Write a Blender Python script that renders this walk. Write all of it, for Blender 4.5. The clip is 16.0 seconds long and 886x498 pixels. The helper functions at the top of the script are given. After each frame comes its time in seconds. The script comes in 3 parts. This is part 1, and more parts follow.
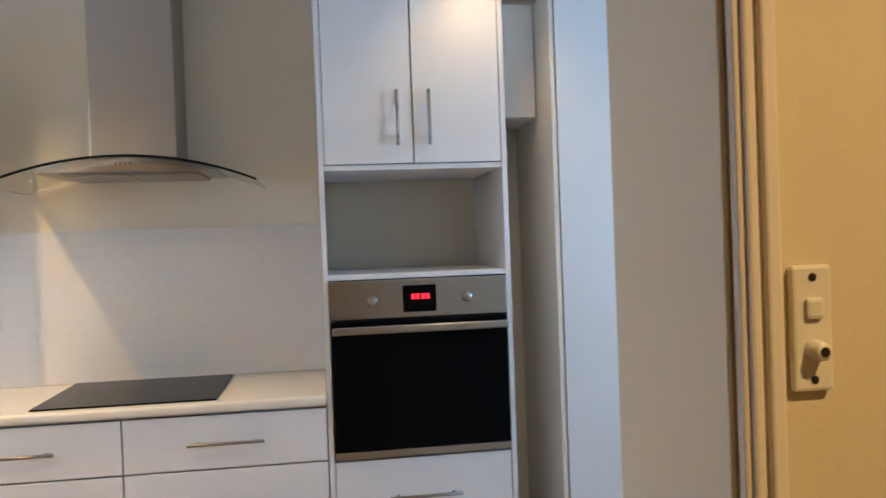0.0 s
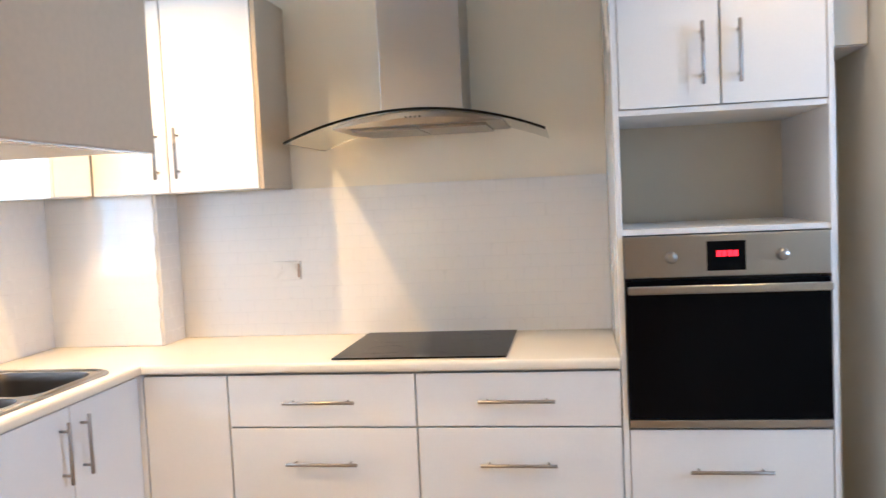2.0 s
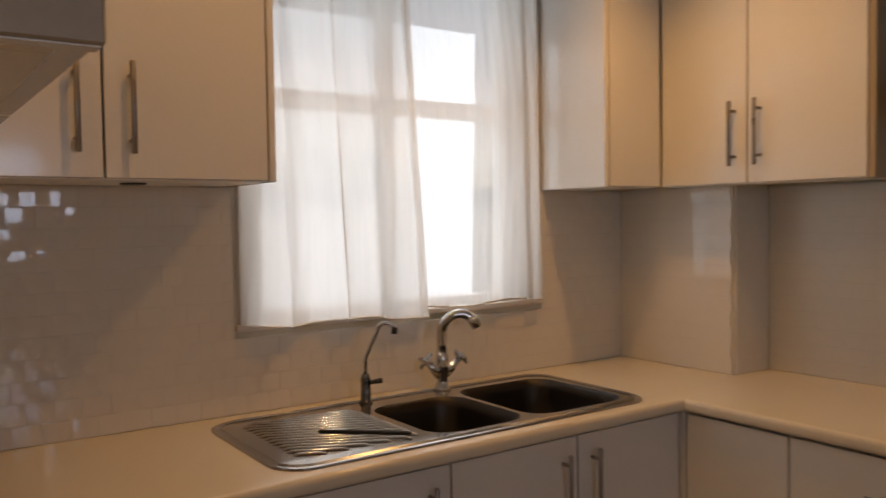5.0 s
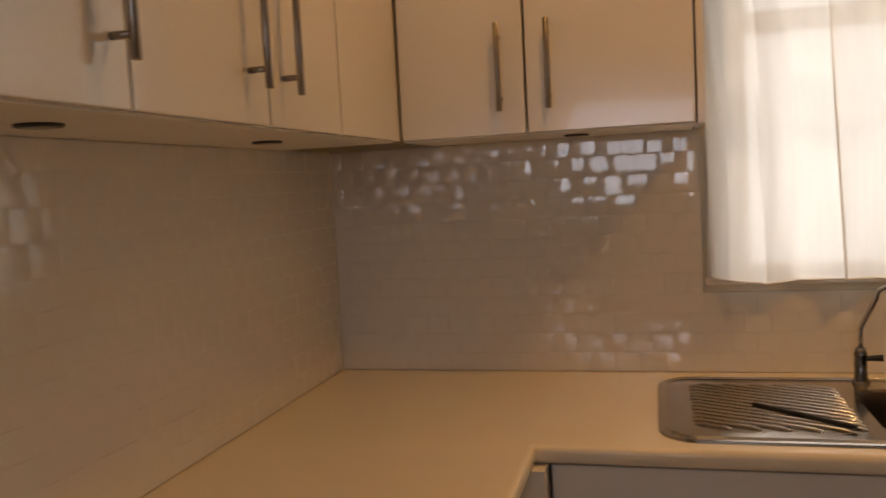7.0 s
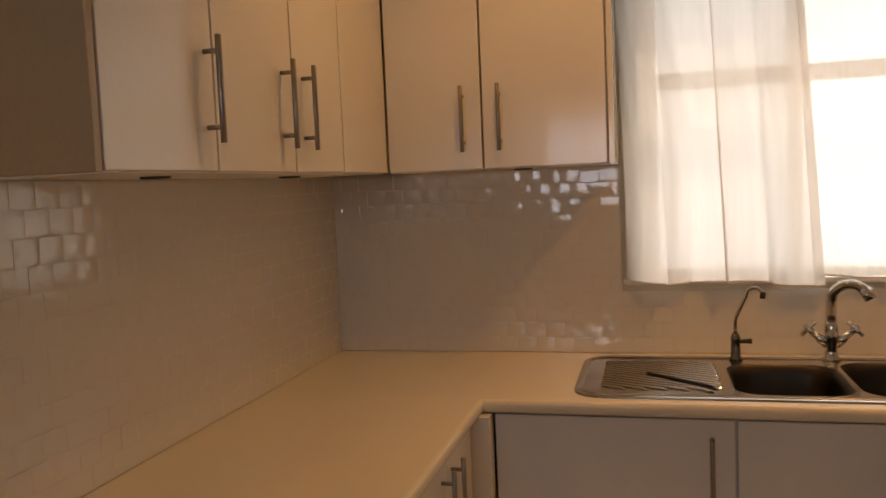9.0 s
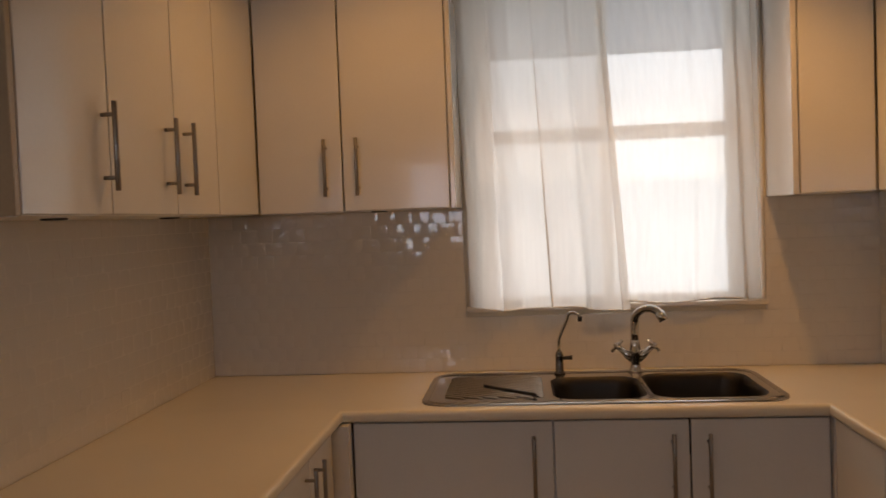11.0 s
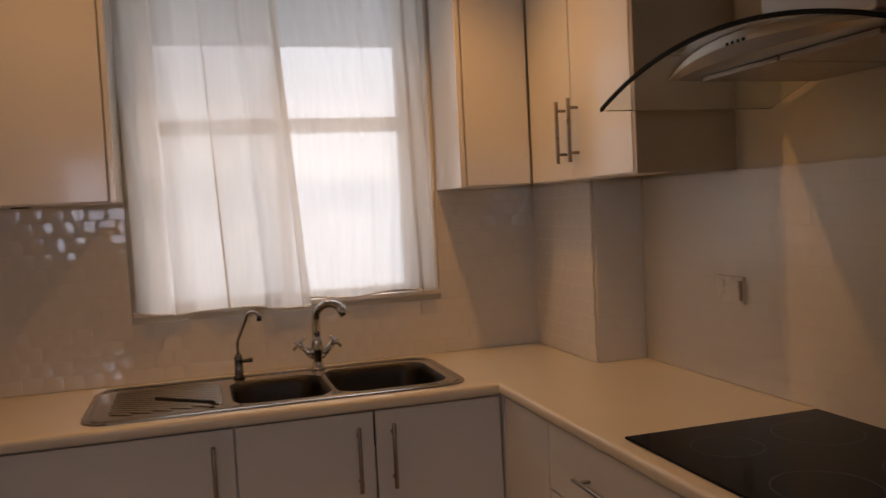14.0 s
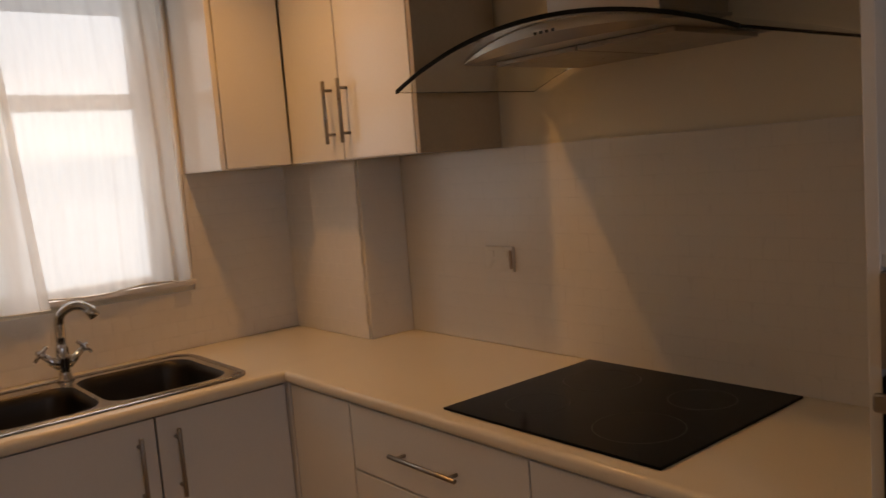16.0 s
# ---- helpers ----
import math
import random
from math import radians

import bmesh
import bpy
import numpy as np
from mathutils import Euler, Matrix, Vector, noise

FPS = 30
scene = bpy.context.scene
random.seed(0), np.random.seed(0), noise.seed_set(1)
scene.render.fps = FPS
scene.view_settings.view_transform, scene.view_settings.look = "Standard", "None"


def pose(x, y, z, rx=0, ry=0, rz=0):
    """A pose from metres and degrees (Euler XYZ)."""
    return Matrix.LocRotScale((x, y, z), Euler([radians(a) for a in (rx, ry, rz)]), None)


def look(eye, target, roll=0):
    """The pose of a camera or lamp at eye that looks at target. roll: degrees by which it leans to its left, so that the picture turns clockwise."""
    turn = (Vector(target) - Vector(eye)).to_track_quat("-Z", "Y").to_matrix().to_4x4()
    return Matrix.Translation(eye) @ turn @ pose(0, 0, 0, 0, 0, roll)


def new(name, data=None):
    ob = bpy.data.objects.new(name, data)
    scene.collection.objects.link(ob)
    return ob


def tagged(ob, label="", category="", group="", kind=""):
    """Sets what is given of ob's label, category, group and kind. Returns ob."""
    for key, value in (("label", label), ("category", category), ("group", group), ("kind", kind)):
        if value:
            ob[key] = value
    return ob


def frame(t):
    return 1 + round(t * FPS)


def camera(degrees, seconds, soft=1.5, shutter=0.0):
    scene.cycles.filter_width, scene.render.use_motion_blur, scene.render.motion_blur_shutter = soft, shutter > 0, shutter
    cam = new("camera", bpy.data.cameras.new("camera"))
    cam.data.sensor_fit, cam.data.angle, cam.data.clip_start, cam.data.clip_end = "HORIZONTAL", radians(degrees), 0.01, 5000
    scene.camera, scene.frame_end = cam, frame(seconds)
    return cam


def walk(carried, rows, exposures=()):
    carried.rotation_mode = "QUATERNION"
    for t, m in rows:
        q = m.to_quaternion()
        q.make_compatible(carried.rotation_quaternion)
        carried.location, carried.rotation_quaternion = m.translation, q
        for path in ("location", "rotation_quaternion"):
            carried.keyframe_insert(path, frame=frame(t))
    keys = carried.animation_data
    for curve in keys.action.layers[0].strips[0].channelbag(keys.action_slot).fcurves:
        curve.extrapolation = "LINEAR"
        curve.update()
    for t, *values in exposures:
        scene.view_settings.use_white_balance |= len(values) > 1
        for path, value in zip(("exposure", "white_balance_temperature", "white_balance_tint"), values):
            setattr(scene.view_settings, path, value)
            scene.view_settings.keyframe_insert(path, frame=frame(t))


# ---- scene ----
cam = camera(57.0, 16.0, soft=1.45, shutter=0.4)
PATH = [
    (0, pose(-0.758, -2.251, 1.421, 89.21, 2.08, -98.46)),
    (0.5, pose(-0.730, -2.265, 1.406, 88.51, 2.11, -93.56)),
    (1, pose(-0.694, -2.261, 1.394, 87.97, 2.51, -88.73)),
    (1.5, pose(-0.648, -2.190, 1.410, 87.11, 2.33, -84.87)),
    (2, pose(-0.584, -2.113, 1.431, 86.49, 2.69, -81.05)),
    (2.5, pose(-0.518, -2.088, 1.415, 86.75, 2.34, -75.63)),
    (3, pose(-0.414, -2.088, 1.400, 87.38, 2.18, -69.10)),
    (3.2, pose(-0.360, -2.104, 1.402, 87.48, 2.16, -65.91)),
    (5.5, pose(0.356, -2.039, 1.418, 86.47, 0.67, -24.71)),
    (6, pose(0.512, -1.991, 1.439, 85.07, 1.31, -12.67)),
    (6.5, pose(0.733, -2.021, 1.408, 85.70, 2.22, 3.14)),
    (7, pose(0.869, -2.100, 1.404, 85.34, 3.04, 14.62)),
    (7.5, pose(0.878, -2.221, 1.393, 85.50, 3.25, 17.08)),
    (8, pose(0.937, -2.367, 1.417, 85.14, 3.08, 17.61)),
    (8.5, pose(1.010, -2.508, 1.437, 85.20, 2.68, 16.02)),
    (9, pose(1.069, -2.644, 1.461, 85.49, 2.47, 14.28)),
    (11.5, pose(1.246, -3.005, 1.473, 87.97, 2.16, 3.38)),
    (12, pose(1.308, -3.006, 1.480, 87.81, 2.11, 1.27)),
    (12.5, pose(1.309, -2.984, 1.472, 87.77, 2.20, -2.39)),
    (13, pose(1.271, -2.956, 1.458, 87.63, 2.43, -7.18)),
    (13.5, pose(1.219, -2.926, 1.450, 87.30, 2.57, -12.23)),
    (14, pose(1.184, -2.888, 1.435, 87.11, 2.86, -17.07)),
    (14.5, pose(1.173, -2.847, 1.429, 86.78, 3.05, -21.58)),
    (15, pose(1.145, -2.784, 1.436, 85.91, 3.56, -26.65)),
    (15.5, pose(1.040, -2.757, 1.448, 84.90, 4.27, -33.03)),
    (16, pose(0.917, -2.725, 1.475, 83.82, 4.54, -40.12)),
]
EXPOSURES = [
    (0.0, 0.8, 4480, 3), (0.5, 1.16, 4700, 6), (1.0, 1.38, 4640, 5), (2.0, 1.44, 4620, 5), (2.6, 1.02, 4660, 5), (3.2, 0.88, 4600, 3), (5.3, -1.4, 6800, 18),
    (6.0, -1.64, 7050, 19), (6.5, -1.56, 7350, 21), (7.0, -0.96, 7500, 18), (7.5, -0.68, 7600, 17), (8.0, -0.92, 8400, 18.5), (9.2, -0.97, 7700, 20),
    (11.5, -1.28, 6950, 19), (12.5, -1.31, 6800, 20), (14.5, -1.42, 6850, 23), (15.5, -1.44, 6950, 22), (16.0, -1.32, 7200, 21),
]
walk(cam, PATH, EXPOSURES)

# ---------------------------------------------------------------- plan, in metres
CT = 0.90                    # worktop height
EX, WALL, WEST = 2.62, 0.18, 0.12   # east wall face, thickness of outer and doorway walls
UB, UT = 1.50, 2.22          # wall cabinets, underside and top
CEIL = 2.50
SOUTH = -4.70

# ---------------------------------------------------------------- world and lights
world = bpy.data.worlds.new("sky")
scene.world = world
world.use_nodes = True
wn = world.node_tree
sky = wn.nodes.new("ShaderNodeTexSky")
sky.sky_type, sky.sun_disc = "NISHITA", False
sky.sun_elevation, sky.sun_rotation = radians(42), radians(35)
wn.links.new(sky.outputs[0], wn.nodes["Background"].inputs[0])
wn.nodes["Background"].inputs[1].default_value = 0.10


def lamp(name, kind, m, energy, color, **settings):
    data = bpy.data.lights.new(name, kind)
    data.energy, data.color = energy, color
    if kind == "AREA":
        data.shape = "RECTANGLE"
        data.size, data.size_y = settings["size"]
    if kind == "SPOT":
        data.spot_size, data.spot_blend, data.shadow_soft_size = radians(settings["cone"]), 0.8, 0.03
    if kind == "SUN":
        data.angle = radians(0.5)
    ob = new(name, data)
    ob.matrix_world = m
    return ob


WARM = (1.0, 0.51, 0.135)
lamp("sun", "SUN", look((3, 4, 6), (1.2, 0.5, 0)), 2.5, (1.0, 0.95, 0.88))
lamp("window_daylight", "AREA", look((1.51, 0.42, 1.61), (1.51, -1, 1.55)), 12.6, (0.84, 0.95, 1.0), size=(1.15, 0.98))
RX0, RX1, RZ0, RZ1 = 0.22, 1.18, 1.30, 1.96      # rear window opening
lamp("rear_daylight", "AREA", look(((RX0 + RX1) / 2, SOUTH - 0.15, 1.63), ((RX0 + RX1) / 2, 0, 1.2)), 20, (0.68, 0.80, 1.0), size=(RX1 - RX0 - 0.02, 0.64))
DOWNLIGHTS = [(1.80, -0.71, 46, 128), (0.84, -0.80, 22, 150), (0.95, -2.95, 6, 150), (1.85, -2.80, 6.5, 112), (-1.1, -3.05, 62, 150)]
for lx, ly, watts, cone in DOWNLIGHTS:
    lamp("downlight_bulb", "SPOT", look((lx, ly, CEIL - 0.035), (lx, ly + 0.001, 0)), watts, WARM, cone=cone)


# ---------------------------------------------------------------- materials
def material(name, color, rough=0.5, metal=0.0, spec=0.5, vary=0.06, scale=6.0, grain=0.0, grain_scale=120.0,
             coat=0.0, random_tint=0.0, bump=0.0, bump_scale=40.0, rough_vary=0.08):
    m = bpy.data.materials.new(name)
    m.use_nodes = True
    nt = m.node_tree
    b = nt.nodes["Principled BSDF"]
    b.inputs["Roughness"].default_value = rough
    b.inputs["Metallic"].default_value = metal
    b.inputs["Specular IOR Level"].default_value = spec
    b.inputs["Coat Weight"].default_value = coat
    b.inputs["Coat Roughness"].default_value = 0.06
    tc = nt.nodes.new("ShaderNodeTexCoord")
    n1 = nt.nodes.new("ShaderNodeTexNoise")
    n1.inputs["Scale"].default_value, n1.inputs["Detail"].default_value = scale, 5
    n2 = nt.nodes.new("ShaderNodeTexNoise")
    n2.inputs["Scale"].default_value, n2.inputs["Detail"].default_value = grain_scale, 3
    for n in (n1, n2):
        nt.links.new(tc.outputs["Object"], n.inputs["Vector"])
    ramp = nt.nodes.new("ShaderNodeMapRange")
    ramp.inputs[1].default_value, ramp.inputs[2].default_value = 0.3, 0.7
    ramp.inputs[3].default_value, ramp.inputs[4].default_value = 1 - vary, 1 + vary * 0.5
    nt.links.new(n1.outputs[0], ramp.inputs[0])
    fine = nt.nodes.new("ShaderNodeMapRange")
    fine.inputs[1].default_value, fine.inputs[2].default_value = 0.3, 0.7
    fine.inputs[3].default_value, fine.inputs[4].default_value = 1 - grain, 1 + grain
    nt.links.new(n2.outputs[0], fine.inputs[0])
    mul = nt.nodes.new("ShaderNodeMath")
    mul.operation = "MULTIPLY"
    nt.links.new(ramp.outputs[0], mul.inputs[0])
    nt.links.new(fine.outputs[0], mul.inputs[1])
    last = mul.outputs[0]
    if random_tint:
        info = nt.nodes.new("ShaderNodeObjectInfo")
        rr = nt.nodes.new("ShaderNodeMapRange")
        rr.inputs[3].default_value, rr.inputs[4].default_value = 1 - random_tint, 1 + random_tint * 0.4
        nt.links.new(info.outputs["Random"], rr.inputs[0])
        mul2 = nt.nodes.new("ShaderNodeMath")
        mul2.operation = "MULTIPLY"
        nt.links.new(last, mul2.inputs[0])
        nt.links.new(rr.outputs[0], mul2.inputs[1])
        last = mul2.outputs[0]
    vm = nt.nodes.new("ShaderNodeVectorMath")
    vm.operation = "SCALE"
    vm.inputs[0].default_value = color
    nt.links.new(last, vm.inputs["Scale"])
    nt.links.new(vm.outputs[0], b.inputs["Base Color"])
    rv = nt.nodes.new("ShaderNodeMapRange")
    rv.inputs[1].default_value, rv.inputs[2].default_value = 0.3, 0.7
    rv.inputs[3].default_value, rv.inputs[4].default_value = max(0.02, rough * (1 - rough_vary * 2)), min(1, rough * (1 + rough_vary * 2))
    nt.links.new(n1.outputs[0], rv.inputs[0])
    nt.links.new(rv.outputs[0], b.inputs["Roughness"])
    if bump:
        n3 = nt.nodes.new("ShaderNodeTexNoise")
        n3.inputs["Scale"].default_value, n3.inputs["Detail"].default_value = bump_scale, 3
        nt.links.new(tc.outputs["Object"], n3.inputs["Vector"])
        bp = nt.nodes.new("ShaderNodeBump")
        bp.inputs["Strength"].default_value, bp.inputs["Distance"].default_value = bump, 0.002
        nt.links.new(n3.outputs[0], bp.inputs["Height"])
        nt.links.new(bp.outputs[0], b.inputs["Normal"])
    return m


def clear_glass(name, tint, rough=0.02):
    m = bpy.data.materials.new(name)
    m.use_nodes = True
    b = m.node_tree.nodes["Principled BSDF"]
    b.inputs["Base Color"].default_value = (*tint, 1)
    b.inputs["Roughness"].default_value = rough
    b.inputs["Transmission Weight"].default_value = 1.0
    b.inputs["IOR"].default_value = 1.45
    return m


def glow(name, color, strength):
    m = bpy.data.materials.new(name)
    m.use_nodes = True
    b = m.node_tree.nodes["Principled BSDF"]
    b.inputs["Base Color"].default_value = (*color, 1)
    b.inputs["Emission Color"].default_value = (*color, 1)
    b.inputs["Emission Strength"].default_value = strength
    return m


def sheer_fabric(name, see_through, backscatter):
    m = bpy.data.materials.new(name)
    m.use_nodes = True
    nt = m.node_tree
    nt.nodes.remove(nt.nodes["Principled BSDF"])
    out = nt.nodes["Material Output"]
    tc = nt.nodes.new("ShaderNodeTexCoord")
    mp = nt.nodes.new("ShaderNodeMapping")
    mp.inputs["Scale"].default_value = (60, 60, 5)
    nt.links.new(tc.outputs["Object"], mp.inputs[0])
    ns = nt.nodes.new("ShaderNodeTexNoise")
    ns.inputs["Scale"].default_value, ns.inputs["Detail"].default_value = 1.0, 6
    nt.links.new(mp.outputs[0], ns.inputs["Vector"])
    r = nt.nodes.new("ShaderNodeMapRange")
    r.inputs[1].default_value, r.inputs[2].default_value = 0.3, 0.7
    r.inputs[3].default_value, r.inputs[4].default_value = 0.855, 0.895
    nt.links.new(ns.outputs[0], r.inputs[0])
    col = nt.nodes.new("ShaderNodeVectorMath")
    col.operation = "SCALE"
    col.inputs[0].default_value = (1.0, 0.97, 0.92)
    nt.links.new(r.outputs[0], col.inputs["Scale"])
    tr, df, tp = (nt.nodes.new("ShaderNodeBsdf" + k) for k in ("Translucent", "Diffuse", "Transparent"))
    nt.links.new(col.outputs[0], tr.inputs[0])
    nt.links.new(col.outputs[0], df.inputs[0])
    m1, m2 = nt.nodes.new("ShaderNodeMixShader"), nt.nodes.new("ShaderNodeMixShader")
    m1.inputs[0].default_value = backscatter
    nt.links.new(tr.outputs[0], m1.inputs[1])
    nt.links.new(df.outputs[0], m1.inputs[2])
    m2.inputs[0].default_value = see_through
    nt.links.new(m1.outputs[0], m2.inputs[1])
    nt.links.new(tp.outputs[0], m2.inputs[2])
    nt.links.new(m2.outputs[0], out.inputs[0])
    return m


M_DOOR = material("white_gloss_laminate", (0.80, 0.78, 0.74), 0.16, vary=0.03, scale=2.5, coat=0.35, grain=0.01, bump=0.03, bump_scale=9)
# Beige of the south-facing ends, lowered for the shade they stand in.
M_ENDPANEL = material("beige_laminate_shaded", (0.44, 0.35, 0.23), 0.35, vary=0.05, scale=3, grain=0.03)
M_CARCASS = material("white_melamine", (0.78, 0.76, 0.72), 0.35, vary=0.04, grain=0.02)
M_WORKTOP = material("cream_laminate_worktop", (0.78, 0.71, 0.57), 0.20, vary=0.015, scale=4, grain=0.02, grain_scale=260, bump=0.015, bump_scale=180, rough_vary=0.015)
M_TILE = material("white_glazed_tile", (0.74, 0.71, 0.66), 0.06, vary=0.03, scale=2, coat=0.3, bump=0.03, bump_scale=22)
M_TILE_SATIN = material("white_satin_tile", (0.74, 0.71, 0.66), 0.24, vary=0.03, scale=2, bump=0.03, bump_scale=22, rough_vary=0.03)
M_GROUT = material("pale_grout", (0.68, 0.65, 0.60), 0.6, vary=0.05, scale=12, grain=0.04)
M_PAINT = material("cream_wall_paint", (0.80, 0.73, 0.58), 0.62, vary=0.05, scale=1.6, grain=0.02, grain_scale=300, bump=0.12, bump_scale=220)
M_HALLPAINT = material("yellow_cream_paint", (0.66, 0.58, 0.40), 0.6, vary=0.05, scale=1.4, grain=0.02, grain_scale=300, bump=0.14, bump_scale=200)
M_CEILING = material("white_ceiling_paint", (0.80, 0.79, 0.76), 0.8, vary=0.03, scale=2, grain=0.01)
M_FLOOR = material("beige_floor_tile", (0.46, 0.38, 0.28), 0.3, vary=0.12, scale=5, grain=0.05)
M_STEEL = material("brushed_stainless_steel", (0.40, 0.38, 0.355), 0.30, metal=1.0, vary=0.03, scale=3, grain=0.03, grain_scale=400, rough_vary=0.02)
M_SATIN = material("satin_nickel", (0.34, 0.305, 0.265), 0.32, metal=1.0, vary=0.05, scale=30)
M_CHROME = material("polished_chrome", (0.58, 0.57, 0.56), 0.09, metal=1.0, vary=0.02, scale=20)
# Darker copy of the chrome, with the dim room's reflection painted in.
M_DARKREFLECT = material("chrome_dark_reflections", (0.20, 0.19, 0.18), 0.18, metal=1.0, vary=0.03, scale=20)
M_RIM = material("polished_sink_steel", (0.55, 0.52, 0.48), 0.15, metal=1.0, vary=0.04, scale=6, grain=0.03, grain_scale=300, rough_vary=0.03)
# Bowl steel near black: shade and dark room reflections put into the colour.
M_BOWLSHADE = material("shaded_bowl_steel", (0.06, 0.052, 0.045), 0.42, metal=1.0, vary=0.08, scale=18)
M_BLACKGLASS = material("black_ceramic_glass", (0.003, 0.003, 0.0035), 0.12, spec=0.06, vary=0.02, scale=2, rough_vary=0.01)
M_BLACK = material("black_plastic", (0.015, 0.015, 0.015), 0.4, vary=0.1)
M_PLASTIC = material("ivory_plastic", (0.72, 0.68, 0.58), 0.35, vary=0.05, scale=20)
M_SOCKET = material("white_plastic", (0.72, 0.69, 0.63), 0.3, vary=0.03, scale=20)
M_BROWN = material("plain_brown", (0.36, 0.26, 0.18), 0.4, vary=0.08, scale=20)
M_TRIM = material("white_gloss_trim", (0.76, 0.70, 0.62), 0.35, vary=0.05, scale=8, bump=0.05)
M_FRAME = material("white_window_paint", (0.78, 0.77, 0.74), 0.4, vary=0.05, scale=8)
M_GLASS = clear_glass("window_glass", (1, 1, 1))
M_HOODGLASS = clear_glass("greenish_hood_glass", (0.90, 0.93, 0.89))
M_GLASSEDGE = material("dark_glass_edge", (0.006, 0.007, 0.006), 0.5, spec=0.05, vary=0.1)
M_CURTAIN = sheer_fabric("sheer_white_voile", 0.30, 0.32)
M_VOILE = sheer_fabric("heavier_white_voile", 0.11, 0.46)
M_HEM = material("white_cotton_hem", (0.78, 0.75, 0.70), 0.9, vary=0.06, scale=30)
M_LAMP = glow("warm_lamp_face", (1.0, 0.74, 0.45), 14)
M_REDLED = glow("red_led", (1.0, 0.006, 0.012), 1.6)
M_GROUND = material("dry_lawn", (0.20, 0.20, 0.12), 0.9, vary=0.3, scale=0.8, grain=0.3, grain_scale=30)
M_OUTWALL = material("pale_boundary_wall", (0.66, 0.62, 0.56), 0.8, vary=0.1, scale=1.2, grain=0.05)


# ---------------------------------------------------------------- mesh helpers
def box(bm, x0, x1, y0, y1, z0, z1, bevel=0.0, segments=2):
    m = Matrix.Translation(((x0 + x1) / 2, (y0 + y1) / 2, (z0 + z1) / 2)) @ Matrix.Diagonal((abs(x1 - x0), abs(y1 - y0), abs(z1 - z0), 1))
    made = bmesh.ops.create_cube(bm, size=1, matrix=m)
    if bevel:
        edges = list({e for v in made["verts"] for e in v.link_edges})
        bmesh.ops.bevel(bm, geom=edges, offset=bevel, segments=segments, affect="EDGES", profile=0.5)


def tube(bm, points, radius, sides=12, cap=True):
    """A round rod along a list of points; radius may be a list."""
    rings, n = [], len(points)
    pts = [Vector(p) for p in points]
    rad = radius if isinstance(radius, (list, tuple)) else [radius] * n
    side = None
    for i, p in enumerate(pts):
        d = (pts[min(i + 1, n - 1)] - pts[max(i - 1, 0)]).normalized()
        if side is None:
            side = d.orthogonal().normalized()
        else:
            side = (side - d * side.dot(d)).normalized()
        up = d.cross(side)
        rings.append([bm.verts.new(p + (side * math.cos(a) + up * math.sin(a)) * rad[i])
                      for a in (2 * math.pi * k / sides for k in range(sides))])
    for a, b in zip(rings, rings[1:]):
        for k in range(sides):
            bm.faces.new((a[k], a[(k + 1) % sides], b[(k + 1) % sides], b[k]))
    if cap:
        bm.faces.new(list(reversed(rings[0])))
        bm.faces.new(rings[-1])


def lathe(bm, profile, m, sides=24):
    """A turned shape from (radius, height) pairs."""
    rings = [[bm.verts.new(m @ Vector((r * math.cos(2 * math.pi * k / sides), r * math.sin(2 * math.pi * k / sides), h)))
              for k in range(sides)] for r, h in profile]
    for a, b in zip(rings, rings[1:]):
        for k in range(sides):
            bm.faces.new((a[k], a[(k + 1) % sides], b[(k + 1) % sides], b[k]))
    bm.faces.new(list(reversed(rings[0])))
    bm.faces.new(rings[-1])


def rounded_rect(x0, x1, y0, y1, r, n=6):
    out = []
    for cx, cy, a0 in ((x1 - r, y1 - r, 0), (x0 + r, y1 - r, 90), (x0 + r, y0 + r, 180), (x1 - r, y0 + r, 270)):
        for k in range(n + 1):
            a = radians(a0 + 90 * k / n)
            out.append((cx + r * math.cos(a), cy + r * math.sin(a)))
    return out


def loft(bm, loops, close_last=True):
    rings = [[bm.verts.new(p) for p in loop] for loop in loops]
    n = len(rings[0])
    for a, b in zip(rings, rings[1:]):
        for k in range(n):
            bm.faces.new((a[k], a[(k + 1) % n], b[(k + 1) % n], b[k]))
    if close_last:
        bm.faces.new(rings[-1])
    return rings


def finish(bm, name, mat, smooth=False):
    bmesh.ops.recalc_face_normals(bm, faces=bm.faces[:])
    me = bpy.data.meshes.new(name)
    bm.to_mesh(me)
    bm.free()
    me.materials.append(mat)
    if smooth:
        for p in me.polygons:
            p.use_smooth = True
    return me


def part(name, bm, mat, parent, label="", smooth=False):
    ob = new(name, finish(bm, name, mat, smooth))
    ob.parent = parent
    if label:
        tagged(ob, label)
    return ob


def thing(name, label, category, group="", at=(0, 0, 0)):
    """An empty at the base of a thing, which carries its parts."""
    ob = new(name)
    ob.location = at
    return tagged(ob, label, category, group)


def setting(name, bm, mat, label, category, smooth=False):
    return tagged(new(name, finish(bm, name, mat, smooth)), label, category, kind="structure")


def boxes(*rows, bevel=0.0):
    bm = bmesh.new()
    for r in rows:
        box(bm, *r, bevel=bevel)
    return bm


